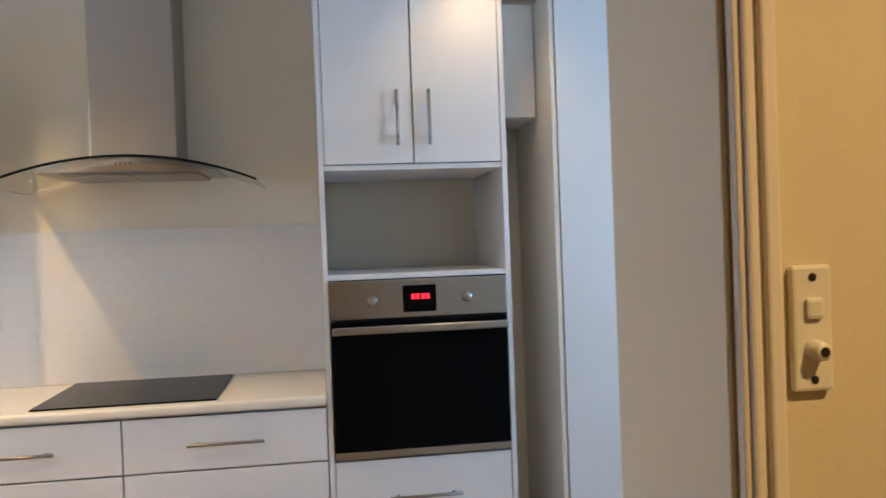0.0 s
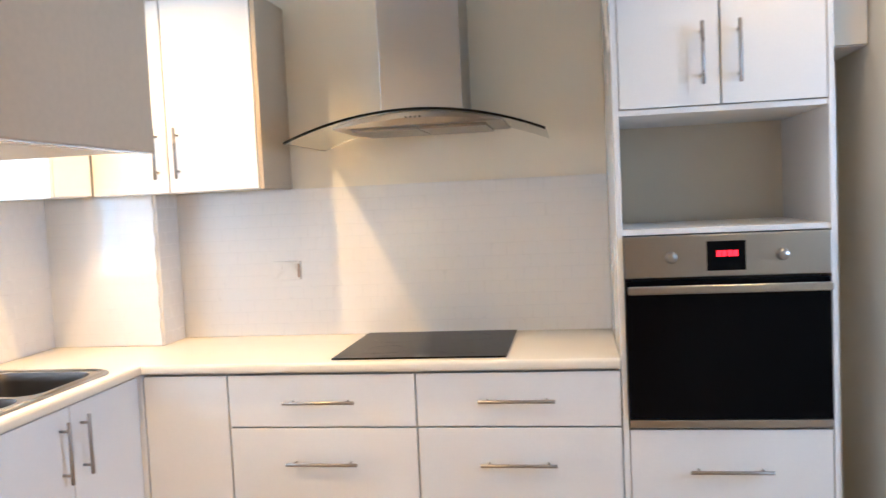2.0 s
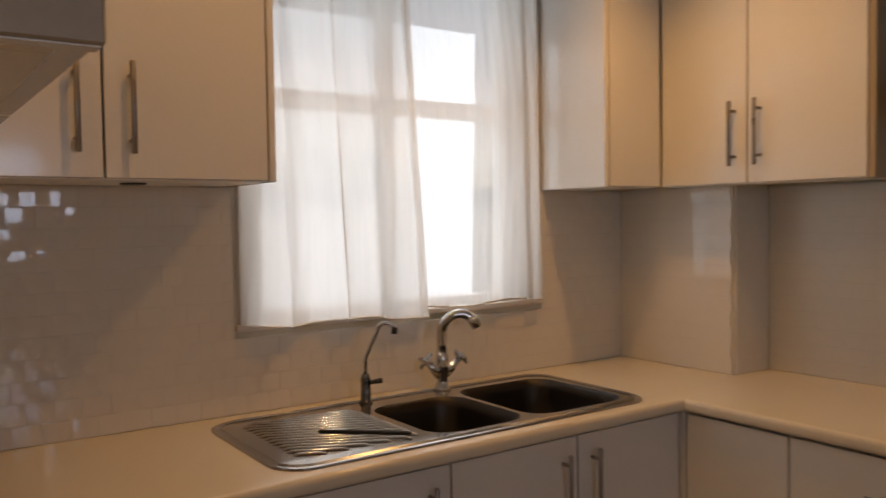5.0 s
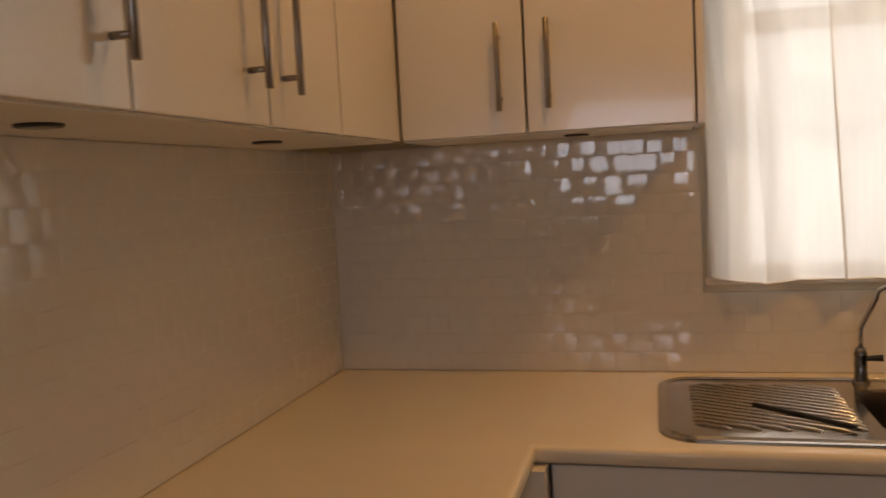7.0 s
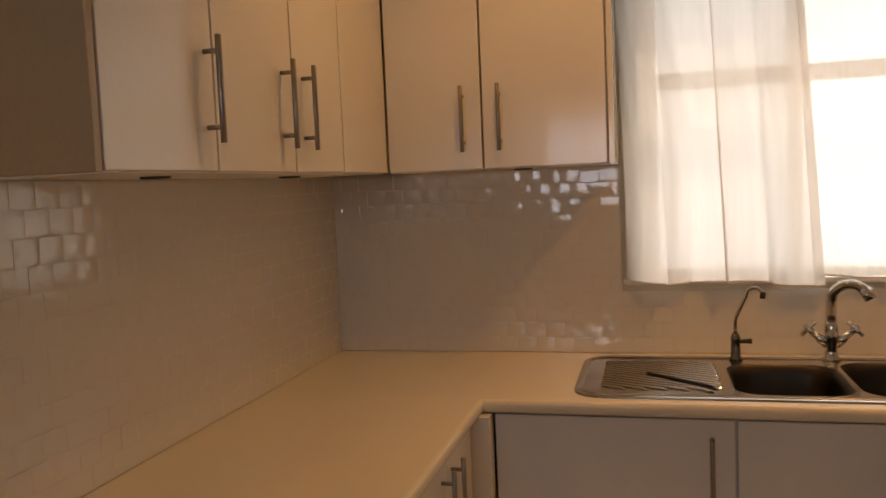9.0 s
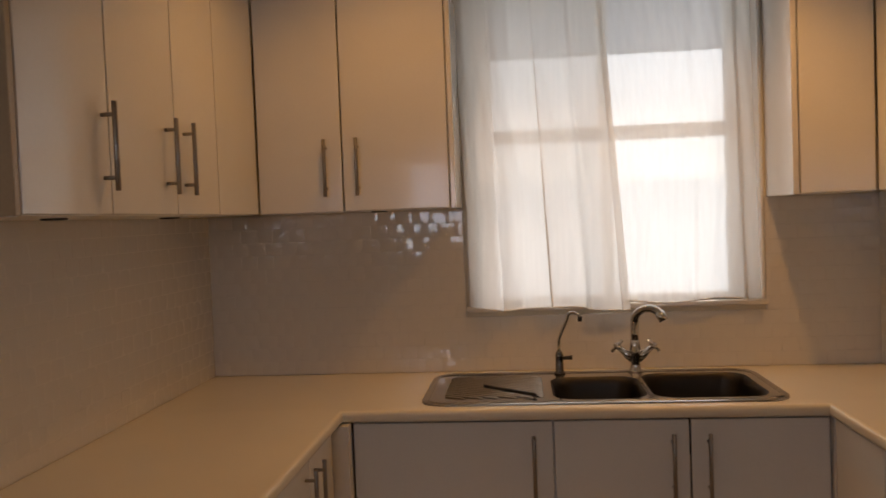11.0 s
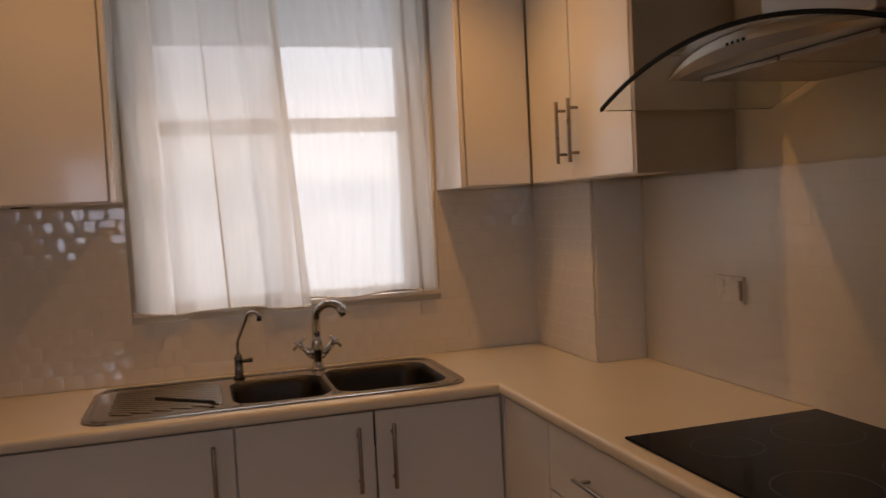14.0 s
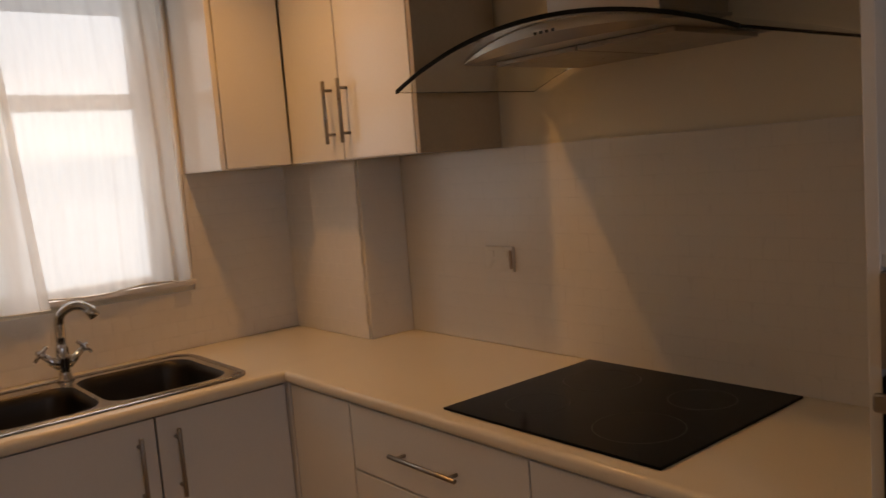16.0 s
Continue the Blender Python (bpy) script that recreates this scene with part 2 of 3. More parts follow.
# ---------------------------------------------------------------- the shell
WX0, WX1, WZ0, WZ1 = 0.985, 2.035, 1.138, 2.29      # kitchen window opening
wall_north = setting("wall_north", boxes(
    (-WEST, WX0, 0, 0.22, 0, CEIL), (WX1, EX + WALL, 0, 0.22, 0, CEIL), (WX0, WX1, 0, 0.22, 0, WZ0), (WX0, WX1, 0, 0.22, WZ1, CEIL)),
    M_PAINT, "cream painted wall around the kitchen window", "wall")
DOOR0, DOOR1 = -2.588, -1.637                       # doorway between hall and kitchen
NIB = 0.14                                          # the wall is thicker south of the doorway
wall_west = setting("wall_west", boxes(
    (-WEST, 0, DOOR1, 0, 0, CEIL), (-WEST, NIB, SOUTH, DOOR0, 0, CEIL), (-WEST, 0, DOOR0, DOOR1, 2.12, CEIL)),
    M_HALLPAINT, "yellow cream painted wall with a doorway into the kitchen", "wall")
wall_east = setting("wall_east", boxes((EX, EX + WALL, SOUTH, 0, 0, CEIL)), M_PAINT, "cream painted wall behind hob and oven", "wall")
wall_return = setting("wall_return", boxes((2.095, EX - 0.002, SOUTH + 0.002, -3.354, 0, CEIL)), M_PAINT, "plain cream wall beside the pantry cabinet", "wall")
pillar = setting("wall_corner_pier", boxes((2.435, EX - 0.002, -0.479, -0.002, 0, CEIL)), M_PAINT, "boxed-out corner pier of the kitchen wall", "wall")
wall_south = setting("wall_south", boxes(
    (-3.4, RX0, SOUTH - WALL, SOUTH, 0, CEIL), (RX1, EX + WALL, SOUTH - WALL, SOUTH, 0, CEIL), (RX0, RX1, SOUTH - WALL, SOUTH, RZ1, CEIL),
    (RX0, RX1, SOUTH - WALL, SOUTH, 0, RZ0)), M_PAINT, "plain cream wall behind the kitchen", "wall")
wall_hall = setting("wall_hall", boxes((-3.4 - WALL, -3.4, SOUTH, 0.22, 0, CEIL), (-3.4, -WEST, 0, 0.22, 0, CEIL)), M_HALLPAINT, "plain yellow cream hall walls", "wall")
floor = setting("floor", boxes((-3.4 - WALL, EX + WALL, SOUTH - WALL, 0.22, -0.1, 0)), M_FLOOR, "beige tiled kitchen floor", "floor")
ceiling = setting("ceiling", boxes((-3.4 - WALL, EX + WALL, SOUTH - WALL, 0.22, CEIL, CEIL + 0.12)), M_CEILING, "flat white painted ceiling", "ceiling")
ground = setting("ground", boxes((-300, 300, -300, 300, -0.4, -0.15)), M_GROUND, "dry lawn outside the house", "ground")
outer_wall = setting("wall_garden", boxes((-6, 9, 5.0, 5.2, -0.15, 1.75)), M_OUTWALL, "pale rendered garden wall outside the window", "wall")

# moulded architrave round the hall side of the doorway
def architrave():
    bm = bmesh.new()
    for x0, x1, a, b in ((-WEST - 0.014, -WEST, 0.0, 0.034), (-WEST - 0.022, -WEST - 0.013, 0.020, 0.034), (-WEST - 0.020, -WEST - 0.013, 0.006, 0.016)):
        box(bm, x0, x1, DOOR0 - b, DOOR0 - a, 0, 2.12, 0.003)
        box(bm, x0, x1, DOOR0 - b, DOOR1, 2.12 + a, 2.12 + b, 0.003)
    return setting("trim", bm, M_TRIM, "white moulded wooden architrave beside the doorway", "trim")


architrave()
# Thin lining added on the south reveal; its paler colour stands in for light.
setting("trim", boxes((-WEST, NIB - 0.001, DOOR0, DOOR0 + 0.006, 0, 2.119), bevel=0.002), M_PAINT, "cream lining added to brighten the doorway's south face", "trim")

# window: frame, casements, panes
def window():
    w = tagged(new("window_1"), "white painted window with four panes behind a sheer curtain", "window", kind="structure")
    w.location = (WX0, 0.1, WZ0)
    inv = Matrix.Translation((-WX0, -0.1, -WZ0))

    def add(name, bm, mat, label=""):
        bm.transform(inv)
        return part(name, bm, mat, w, label)

    y0, y1 = 0.06, 0.13
    xm, zt = 1.500, 1.755
    xl, xr = WX0 + 0.105, WX1 - 0.100
    add("window_frame", boxes((WX0, xl - 0.042, y0, y1, WZ0, WZ1), (xr + 0.042, WX1, y0, y1, WZ0, WZ1),
                              (xl - 0.042, xr + 0.042, y0, y1, WZ0, WZ0 + 0.022), (xl - 0.042, xr + 0.042, y0, y1, WZ1 - 0.03, WZ1), bevel=0.004), M_FRAME)
    add("mullion", boxes((xm - 0.018, xm + 0.018, y0 + 0.003, y1 - 0.003, WZ0 + 0.022, WZ1 - 0.03), bevel=0.004), M_FRAME)
    for a in (xl - 0.040, xr):
        add("sash_stile", boxes((a, a + 0.040, y0 + 0.012, y1 - 0.012, WZ0 + 0.024, WZ1 - 0.032), bevel=0.003), M_FRAME)
    for a, b in ((xl, xm - 0.018), (xm + 0.018, xr)):
        add("transom", boxes((a, b, y0 + 0.004, y1 - 0.004, zt - 0.025, zt + 0.025), bevel=0.003), M_FRAME)
        for z0, z1 in ((WZ0 + 0.022, zt - 0.025), (zt + 0.025, WZ1 - 0.03)):
            pane = add("pane", boxes((a, b, 0.092, 0.096, z0, z1)), M_GLASS)
            pane.visible_shadow = False
    add("window_sill", boxes((WX0 - 0.01, WX1 + 0.01, -0.018, 0.06, WZ0 - 0.020, WZ0), bevel=0.005), M_TRIM, "narrow white sill")
    add("reveal_lining", boxes((WX0, WX0 + 0.012, -0.015, 0.06, WZ0, WZ1), (WX1 - 0.012, WX1, -0.015, 0.06, WZ0, WZ1),
                               (WX0 + 0.012, WX1 - 0.012, -0.015, 0.06, WZ1 - 0.012, WZ1), bevel=0.003), M_FRAME)


window()
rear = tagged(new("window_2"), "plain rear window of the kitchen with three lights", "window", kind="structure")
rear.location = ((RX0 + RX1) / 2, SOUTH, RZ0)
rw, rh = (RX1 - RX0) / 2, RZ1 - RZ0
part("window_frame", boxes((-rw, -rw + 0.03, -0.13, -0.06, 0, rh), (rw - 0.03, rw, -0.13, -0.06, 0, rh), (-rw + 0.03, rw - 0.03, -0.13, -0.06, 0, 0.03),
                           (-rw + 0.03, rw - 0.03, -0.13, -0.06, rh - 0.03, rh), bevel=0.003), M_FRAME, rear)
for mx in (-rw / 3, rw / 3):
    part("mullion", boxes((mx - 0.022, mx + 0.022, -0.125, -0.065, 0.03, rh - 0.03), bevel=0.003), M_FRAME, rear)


# ---------------------------------------------------------------- cupboards
def bar_handle(parent, length=0.19, vertical=True, at=(0, 0, 0), normal=(0, -1, 0), along=None):
    """A straight bar on two stand-offs; at: the middle of its foot on the front."""
    n = Vector(normal)
    a = Vector((0, 0, 1)) if vertical else Vector(along)
    c = Vector(at)
    bm = bmesh.new()
    tube(bm, [c + n * 0.030 - a * length / 2, c + n * 0.030 - a * (length / 2 - 0.001), c + n * 0.030 + a * (length / 2 - 0.001), c + n * 0.030 + a * length / 2],
         [0.0052, 0.006, 0.006, 0.0052], 10)
    for s in (-1, 1):
        f = c + a * s * (length / 2 - 0.028)
        tube(bm, [f, f + n * 0.029], 0.0048, 8)
    return part("handle", bm, M_SATIN, parent, "satin nickel bar handle", smooth=True)


def front_panel(parent, name, lo, hi, thickness, normal, label=""):
    """A door or drawer front; lo, hi: the corners of its face, in the plane that it lies in."""
    n = Vector(normal)
    a, b = Vector(lo), Vector(hi) - n * thickness
    bm = bmesh.new()
    box(bm, min(a.x, b.x), max(a.x, b.x), min(a.y, b.y), max(a.y, b.y), min(a.z, b.z), max(a.z, b.z), 0.0018, 2)
    return part(name, bm, M_DOOR, parent, label)


GAP = 0.0028


def cupboard(name, label, group, facing, face, span, depth, z0, z1, fronts, plinth=False, ends=(0, 0), category="cabinet"):
    """One unit. facing: 'x+', 'x-' or 'y-'; face: where its fronts lie; span: along the wall; fronts: rows of
    (kind, a, b, za, zb, handle) with handle None, ('v', place along, middle height, length) or ('h', ...)."""
    axis, sign = facing[0], 1 if facing[1] == "+" else -1
    n = Vector((sign, 0, 0)) if axis == "x" else Vector((0, sign, 0))
    a0, a1 = min(span), max(span)
    back, front = face - sign * depth, face - sign * 0.019
    base = (back + front) / 2
    unit = thing(name, label, category, group, (base, (a0 + a1) / 2, z0) if axis == "x" else ((a0 + a1) / 2, base, z0))
    off = -Vector(unit.location)

    def bb(bm, p0, p1, s0, s1, c0, c1, bevel=0.001):
        if axis == "x":
            box(bm, min(p0, p1), max(p0, p1), s0, s1, c0, c1, bevel, 1)
        else:
            box(bm, s0, s1, min(p0, p1), max(p0, p1), c0, c1, bevel, 1)

    low = z0 + (0.10 if plinth else 0)
    t = 0.016
    for piece, s0, s1, c0, c1 in (("side_panel", a0, a0 + t, low, z1), ("side_panel", a1 - t, a1, low, z1),
                                  ("bottom_panel", a0 + t, a1 - t, low, low + t)) + (() if plinth else (("top_panel", a0 + t, a1 - t, z1 - t, z1),)):
        bm = bmesh.new()
        bb(bm, back, front, s0, s1, c0, c1)
        bm.transform(Matrix.Translation(off))
        part(piece, bm, M_CARCASS, unit)
    bm = bmesh.new()
    bb(bm, back, back + sign * 0.006, a0 + t, a1 - t, low + t, z1 - t, 0)
    bm.transform(Matrix.Translation(off))
    part("back_panel", bm, M_CARCASS, unit)
    for which, edge in zip(ends, (a0, a1)):
        if which:
            bm = bmesh.new()
            lo_, hi_ = (edge + 0.002, edge + 0.018) if edge == a1 else (edge - 0.0205, edge - 0.0025)
            bb(bm, back, face, lo_, hi_, low, z1, 0.0015)
            bm.transform(Matrix.Translation(off))
            if not plinth:
                eb = bmesh.new()
                bb(eb, back + sign * 0.002, face - sign * 0.002, lo_ + 0.002, hi_ - 0.002, low - 0.0012, low - 0.0002, 0)
                eb.transform(Matrix.Translation(off))
                part("edge_band", eb, M_DOOR, unit, "white edge band")
            part("end_panel", bm, M_ENDPANEL if edge == a0 and axis == "x" else M_DOOR, unit, "beige laminate end panel with shade in its colour" if edge == a0 and axis == "x" else "")
    if plinth:
        bm = bmesh.new()
        bb(bm, front - sign * 0.045, front - sign * 0.061, a0, a1, z0, low - 0.002, 0)
        bm.transform(Matrix.Translation(off))
        part("plinth", bm, M_CARCASS, unit)
    for kind, a, b, za, zb, grip in fronts:
        p = (face, a + GAP, za + GAP) if axis == "x" else (a + GAP, face, za + GAP)
        top = zb - (GAP * 2.2 if plinth and zb > 0.8 else GAP)
        q = (face, b - GAP, top) if axis == "x" else (b - GAP, face, top)
        f = front_panel(unit, kind, Vector(p) + off, Vector(q) + off, 0.018, n)
        if grip:
            mode, place, height, length = grip
            c = Vector((face, place, height)) if axis == "x" else Vector((place, face, height))
            bar_handle(f, length, mode == "v", c + off, n, Vector((0, 1, 0)) if axis == "x" else Vector((1, 0, 0)))
    return unit


BT = CT - 0.038
# sink run, faces the room
cupboard("base_cabinet", "white gloss base cabinet with one door under the drainer", "base cabinets", "y-", -0.582, (0.655, 1.257), 0.56, 0, BT,
         [("door", 0.655, 1.257, 0.10, BT, ("v", 1.198, 0.725, 0.19))], True)
cupboard("base_cabinet", "white gloss double-door base cabinet under the sink bowls", "base cabinets", "y-", -0.582, (1.257, 2.045), 0.56, 0, BT,
         [("door", 1.257, 1.651, 0.10, BT, ("v", 1.600, 0.725, 0.19)), ("door", 1.651, 2.045, 0.10, BT, ("v", 1.702, 0.725, 0.19))], True)
# west run
cupboard("base_cabinet", "white gloss corner base cabinet with a narrow door", "base cabinets", "x+", 0.604, (-0.90, -0.640), 0.58, 0, BT,
         [("door", -0.90, -0.640, 0.10, BT, ("v", -0.855, 0.735, 0.19))], True)
cupboard("base_cabinet", "white gloss base cabinet with two doors below the long worktop", "base cabinets", "x+", 0.604, (-1.645, -0.90), 0.58, 0, BT,
         [("door", -1.272, -0.90, 0.10, BT, ("v", -0.945, 0.735, 0.19)), ("door", -1.645, -1.272, 0.10, BT, ("v", -1.318, 0.735, 0.19))], True, (1, 0))
# east run
FX = 2.050
cupboard("base_cabinet", "white gloss corner base cabinet with a plain front and no handle", "base cabinets", "x-", FX, (-0.913, -0.600), 0.56, 0, BT,
         [("door", -0.913, -0.600, 0.10, BT, None)], True)
for y0, y1 in ((-1.575, -0.913), (-2.247, -1.575)):
    mid = (y0 + y1) / 2
    cupboard("drawer_cabinet", "white gloss drawer cabinet with three drawers beneath the worktop", "drawer cabinets", "x-", FX, (y0, y1), 0.56, 0, BT,
             [("drawer_front", y0, y1, 0.674, BT, ("h", mid, 0.765, 0.25)), ("drawer_front", y0, y1, 0.388, 0.674, ("h", mid, 0.553, 0.25)),
              ("drawer_front", y0, y1, 0.10, 0.388, ("h", mid, 0.268, 0.25))], True)

# wall cabinets
HZ = 1.647
cupboard("wall_cabinet", "white gloss single-door wall cabinet at the free end of its row", "wall cabinets", "x+", 0.305, (-1.617, -1.292), 0.303, UB, UT,
         [("door", -1.617, -1.292, UB, UT, ("v", -1.322, HZ, 0.19))], ends=(1, 0))
cupboard("wall_cabinet", "white gloss two-door wall cabinet beside the corner", "wall cabinets", "x+", 0.305, (-1.292, -0.660), 0.303, UB, UT,
         [("door", -1.292, -0.952, UB, UT, ("v", -1.010, HZ, 0.19)), ("door", -0.952, -0.660, UB, UT, ("v", -0.900, HZ, 0.19))])
cupboard("wall_cabinet", "white gloss blank-front corner wall cabinet", "wall cabinets", "x+", 0.305, (-0.660, -0.303), 0.303, UB, UT,
         [("front", -0.660, -0.303, UB, UT, None)])
cupboard("wall_cabinet", "white gloss two-door wall cabinet beside the curtained window", "wall cabinets", "y-", -0.302, (0.307, 0.954), 0.300, UB, UT,
         [("door", 0.307, 0.597, UB, UT, ("v", 0.542, HZ, 0.19)), ("door", 0.597, 0.954, UB, UT, ("v", 0.650, HZ, 0.19))], ends=(0, 1))
cupboard("wall_cabinet", "white gloss blank-front wall cabinet beside the window", "wall cabinets", "y-", -0.302, (2.066, 2.300), 0.300, UB, UT,
         [("front", 2.066, 2.300, UB, UT, None)], ends=(1, 0))
hood_side = cupboard("wall_cabinet", "white gloss two-door wall cabinet next to the hood", "wall cabinets", "x-", 2.302, (-0.974, -0.304), 0.130, UB, UT,
         [("door", -0.620, -0.304, UB, UT, ("v", -0.578, HZ, 0.19)), ("door", -0.974, -0.620, UB, UT, ("v", -0.662, HZ, 0.19))])
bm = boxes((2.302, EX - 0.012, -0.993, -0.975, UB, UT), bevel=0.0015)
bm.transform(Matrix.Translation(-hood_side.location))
part("end_panel", bm, M_ENDPANEL, hood_side, "beige laminate end panel with shade in its colour")
# corner posts that close the inner corners of the base units
for px0, px1, py0, py1 in ((0.586, 0.653, -0.638, -0.584), (2.047, 2.066, -0.598, -0.566)):
    post = boxes((px0, px1, py0, py1, 0.10, BT), bevel=0.001)
    tagged(new("corner_post", finish(post, "corner_post", M_DOOR)), "white laminate filler post in the cabinet corner", "filler post", "corner posts")

# oven tower
TY0, TY1, TT = -2.905, -2.249, 2.30
tower = thing("oven_tower", "tall white gloss oven housing with open microwave niche", "cabinet", "", (2.335, (TY0 + TY1) / 2, 0))
toff = Matrix.Translation(-Vector(tower.location))


def tower_part(name, rows, mat, bevel=0.0015, parent=None):
    bm = boxes(*rows, bevel=bevel)
    bm.transform(toff)
    return part(name, bm, mat, parent or tower)


tower_part("side_panel", [(FX - 0.002, EX - 0.002, TY1 - 0.018, TY1, 0, TT)], M_DOOR)
tower_part("side_panel", [(FX - 0.002, EX - 0.002, TY0, TY0 + 0.018, 0, TT)], M_DOOR)
ty0, ty1 = TY0 + 0.018, TY1 - 0.018
tower_part("shelf", [(FX + 0.004, EX - 0.02, ty0, ty1, 1.287, 1.305)], M_CARCASS)
tower_part("shelf", [(FX + 0.004, EX - 0.02, ty0, ty1, 1.662, 1.680)], M_CARCASS)
tower_part("shelf", [(FX + 0.03, EX - 0.02, ty0, ty1, 0.650, 0.666)], M_CARCASS)
tower_part("top_panel", [(FX + 0.004, EX - 0.02, ty0, ty1, TT - 0.018, TT)], M_CARCASS)
tower_part("plinth", [(FX + 0.05, FX + 0.066, ty0, ty1, 0, 0.10)], M_CARCASS, 0)
tm = (ty0 + ty1) / 2
for a, b, hy in ((ty0, tm, tm - 0.055), (tm, ty1, tm + 0.055)):
    d = tower_part("door", [(FX, FX + 0.018, a + GAP, b - GAP, 1.683, TT)], M_DOOR, 0.0018)
    bar_handle(d, 0.19, True, toff @ Vector((FX, hy, 1.838)), (-1, 0, 0))
d = tower_part("drawer_front", [(FX, FX + 0.018, ty0 + GAP, ty1 - GAP, 0.10, 0.664)], M_DOOR, 0.0018)
bar_handle(d, 0.25, False, toff @ Vector((FX, tm, 0.535)), (-1, 0, 0), (0, 1, 0))


def oven():
    y0, y1, z0, z1 = ty0 + 0.004, ty1 - 0.004, 0.671, 1.283
    o = thing("oven", "built-in stainless steel oven with black glass door and red clock", "oven", "", (FX, (y0 + y1) / 2, z0))
    inv = Matrix.Translation(-Vector(o.location))

    def add(name, bm, mat, label="", parent=None, smooth=False):
        bm.transform(inv)
        return part(name, bm, mat, parent or o, label, smooth)

    add("body", boxes((FX + 0.02, FX + 0.52, y0 + 0.02, y1 - 0.02, z0 + 0.004, z1 - 0.004)), M_BLACK)
    panel = add("control_panel", boxes((FX - 0.016, FX + 0.02, y0, y1, 1.152, z1), bevel=0.002), M_STEEL, "brushed steel control panel")
    mid = (y0 + y1) / 2
    disp = add("display", boxes((FX - 0.018, FX - 0.0155, mid - 0.058, mid + 0.058, 1.170, 1.262), bevel=0.0006), M_BLACKGLASS, "black clock display", panel)
    for k, (dy, w) in enumerate(((0.022, 0.012), (0.006, 0.012), (-0.012, 0.012), (-0.028, 0.012))):
        add("digit_bar", boxes((FX - 0.0192, FX - 0.0182, mid + dy - w / 2, mid + dy + w / 2, 1.214, 1.232)), M_REDLED, "glowing red clock bar", disp)
    for dy in (0.165, -0.165):
        bm = bmesh.new()
        m = Matrix.Translation((FX - 0.016, mid + dy, 1.215)) @ Matrix.Rotation(radians(-90), 4, "Y")
        lathe(bm, [(0.019, 0.0), (0.019, 0.004), (0.0165, 0.006), (0.0155, 0.022), (0.0135, 0.024)], m)
        add("knob", bm, M_STEEL, "round steel knob", panel, True)
    door = add("door", boxes((FX - 0.014, FX + 0.02, y0, y1, 0.703, 1.142), bevel=0.003), M_BLACKGLASS, "black glass oven door")
    add("bottom_strip", boxes((FX - 0.014, FX + 0.02, y0, y1, z0 + 0.003, 0.699), bevel=0.002), M_STEEL)
    bm = bmesh.new()
    box(bm, FX - 0.058, FX - 0.044, y0 + 0.004, y1 - 0.004, 1.104, 1.130, 0.005, 3)
    for y in (y0 + 0.03, y1 - 0.03):
        box(bm, FX - 0.045, FX - 0.012, y - 0.009, y + 0.009, 1.108, 1.126, 0.002)
    add("door_handle", bm, M_STEEL, "flat steel handle across the door", door)


oven()

# narrow recess with a cupboard above, and the pantry that follows
cupboard("wall_cabinet", "white gloss cupboard high above the narrow recess", "", "x-", 2.275, (-3.080, -2.907), 0.335, 1.865, TT,
         [("door", -3.080, -2.907, 1.865, TT, None)])
pantry = cupboard("pantry_cabinet", "tall narrow white gloss pantry cabinet beside the recess", "", "x-", 2.080, (-3.352, -3.101), 0.53, 0, TT,
         [("door", -3.352, -3.101, 0.10, TT, None)], True)


bm = boxes((2.083, EX - 0.004, -3.099, -3.083, 0, TT), bevel=0.0015)
bm.transform(Matrix.Translation(-pantry.location))
part("end_panel", bm, M_PAINT, pantry, "cream painted end panel")


# ---------------------------------------------------------------- worktop, sink, hob
SX0, SX1, SY0, SY1 = 0.862, 1.955, -0.560, -0.085


def worktop():
    xs = [0.0094, 0.632, SX0 + 0.03, SX1 - 0.03, 2.032, 2.4256, EX - 0.0094]
    ys = [-2.246, -1.650, -0.607, SY0 + 0.03, -0.4884, SY1 - 0.03, -0.0094]
    bm = bmesh.new()
    grid = {}

    def v(i, j):
        if (i, j) not in grid:
            grid[i, j] = bm.verts.new((xs[i], ys[j], CT))
        return grid[i, j]

    for i in range(6):
        for j in range(6):
            cx, cy = (xs[i] + xs[i + 1]) / 2, (ys[j] + ys[j + 1]) / 2
            inside = cy > -0.607 or (cx < 0.632 and cy > -1.650) or cx > 2.032
            hole = xs[2] < cx < xs[3] and ys[3] < cy < ys[5]
            pier = cx > 2.4256 and cy > -0.4884
            if inside and not hole and not pier:
                bm.faces.new((v(i, j), v(i + 1, j), v(i + 1, j + 1), v(i, j + 1)))
    made = bmesh.ops.extrude_face_region(bm, geom=bm.faces[:])
    for e in made["geom"]:
        if isinstance(e, bmesh.types.BMVert):
            e.co.z -= 0.036
    bmesh.ops.recalc_face_normals(bm, faces=bm.faces[:])

    def on_front(p):
        return (abs(p.x - 0.632) < 1e-4 and p.y < -0.60) or (abs(p.y + 0.607) < 1e-4 and 0.63 < p.x < 2.04) or \
               (abs(p.x - 2.032) < 1e-4 and p.y < -0.60) or (abs(p.y + 1.650) < 1e-4 and p.x < 0.64)

    edges = [e for e in bm.edges if on_front(e.verts[0].co) and on_front(e.verts[1].co) and abs(e.verts[0].co.z - e.verts[1].co.z) < 1e-5
             and len(e.link_faces) == 2 and abs(e.link_faces[0].normal.dot(e.link_faces[1].normal)) < 0.5]
    bmesh.ops.bevel(bm, geom=edges, offset=0.013, segments=5, affect="EDGES", profile=0.5)
    ob = new("worktop", finish(bm, "worktop", M_WORKTOP, True))
    ob.data.set_sharp_from_angle(angle=radians(40))
    return tagged(ob, "cream laminate worktop with rounded front edge, U-shaped", "worktop")


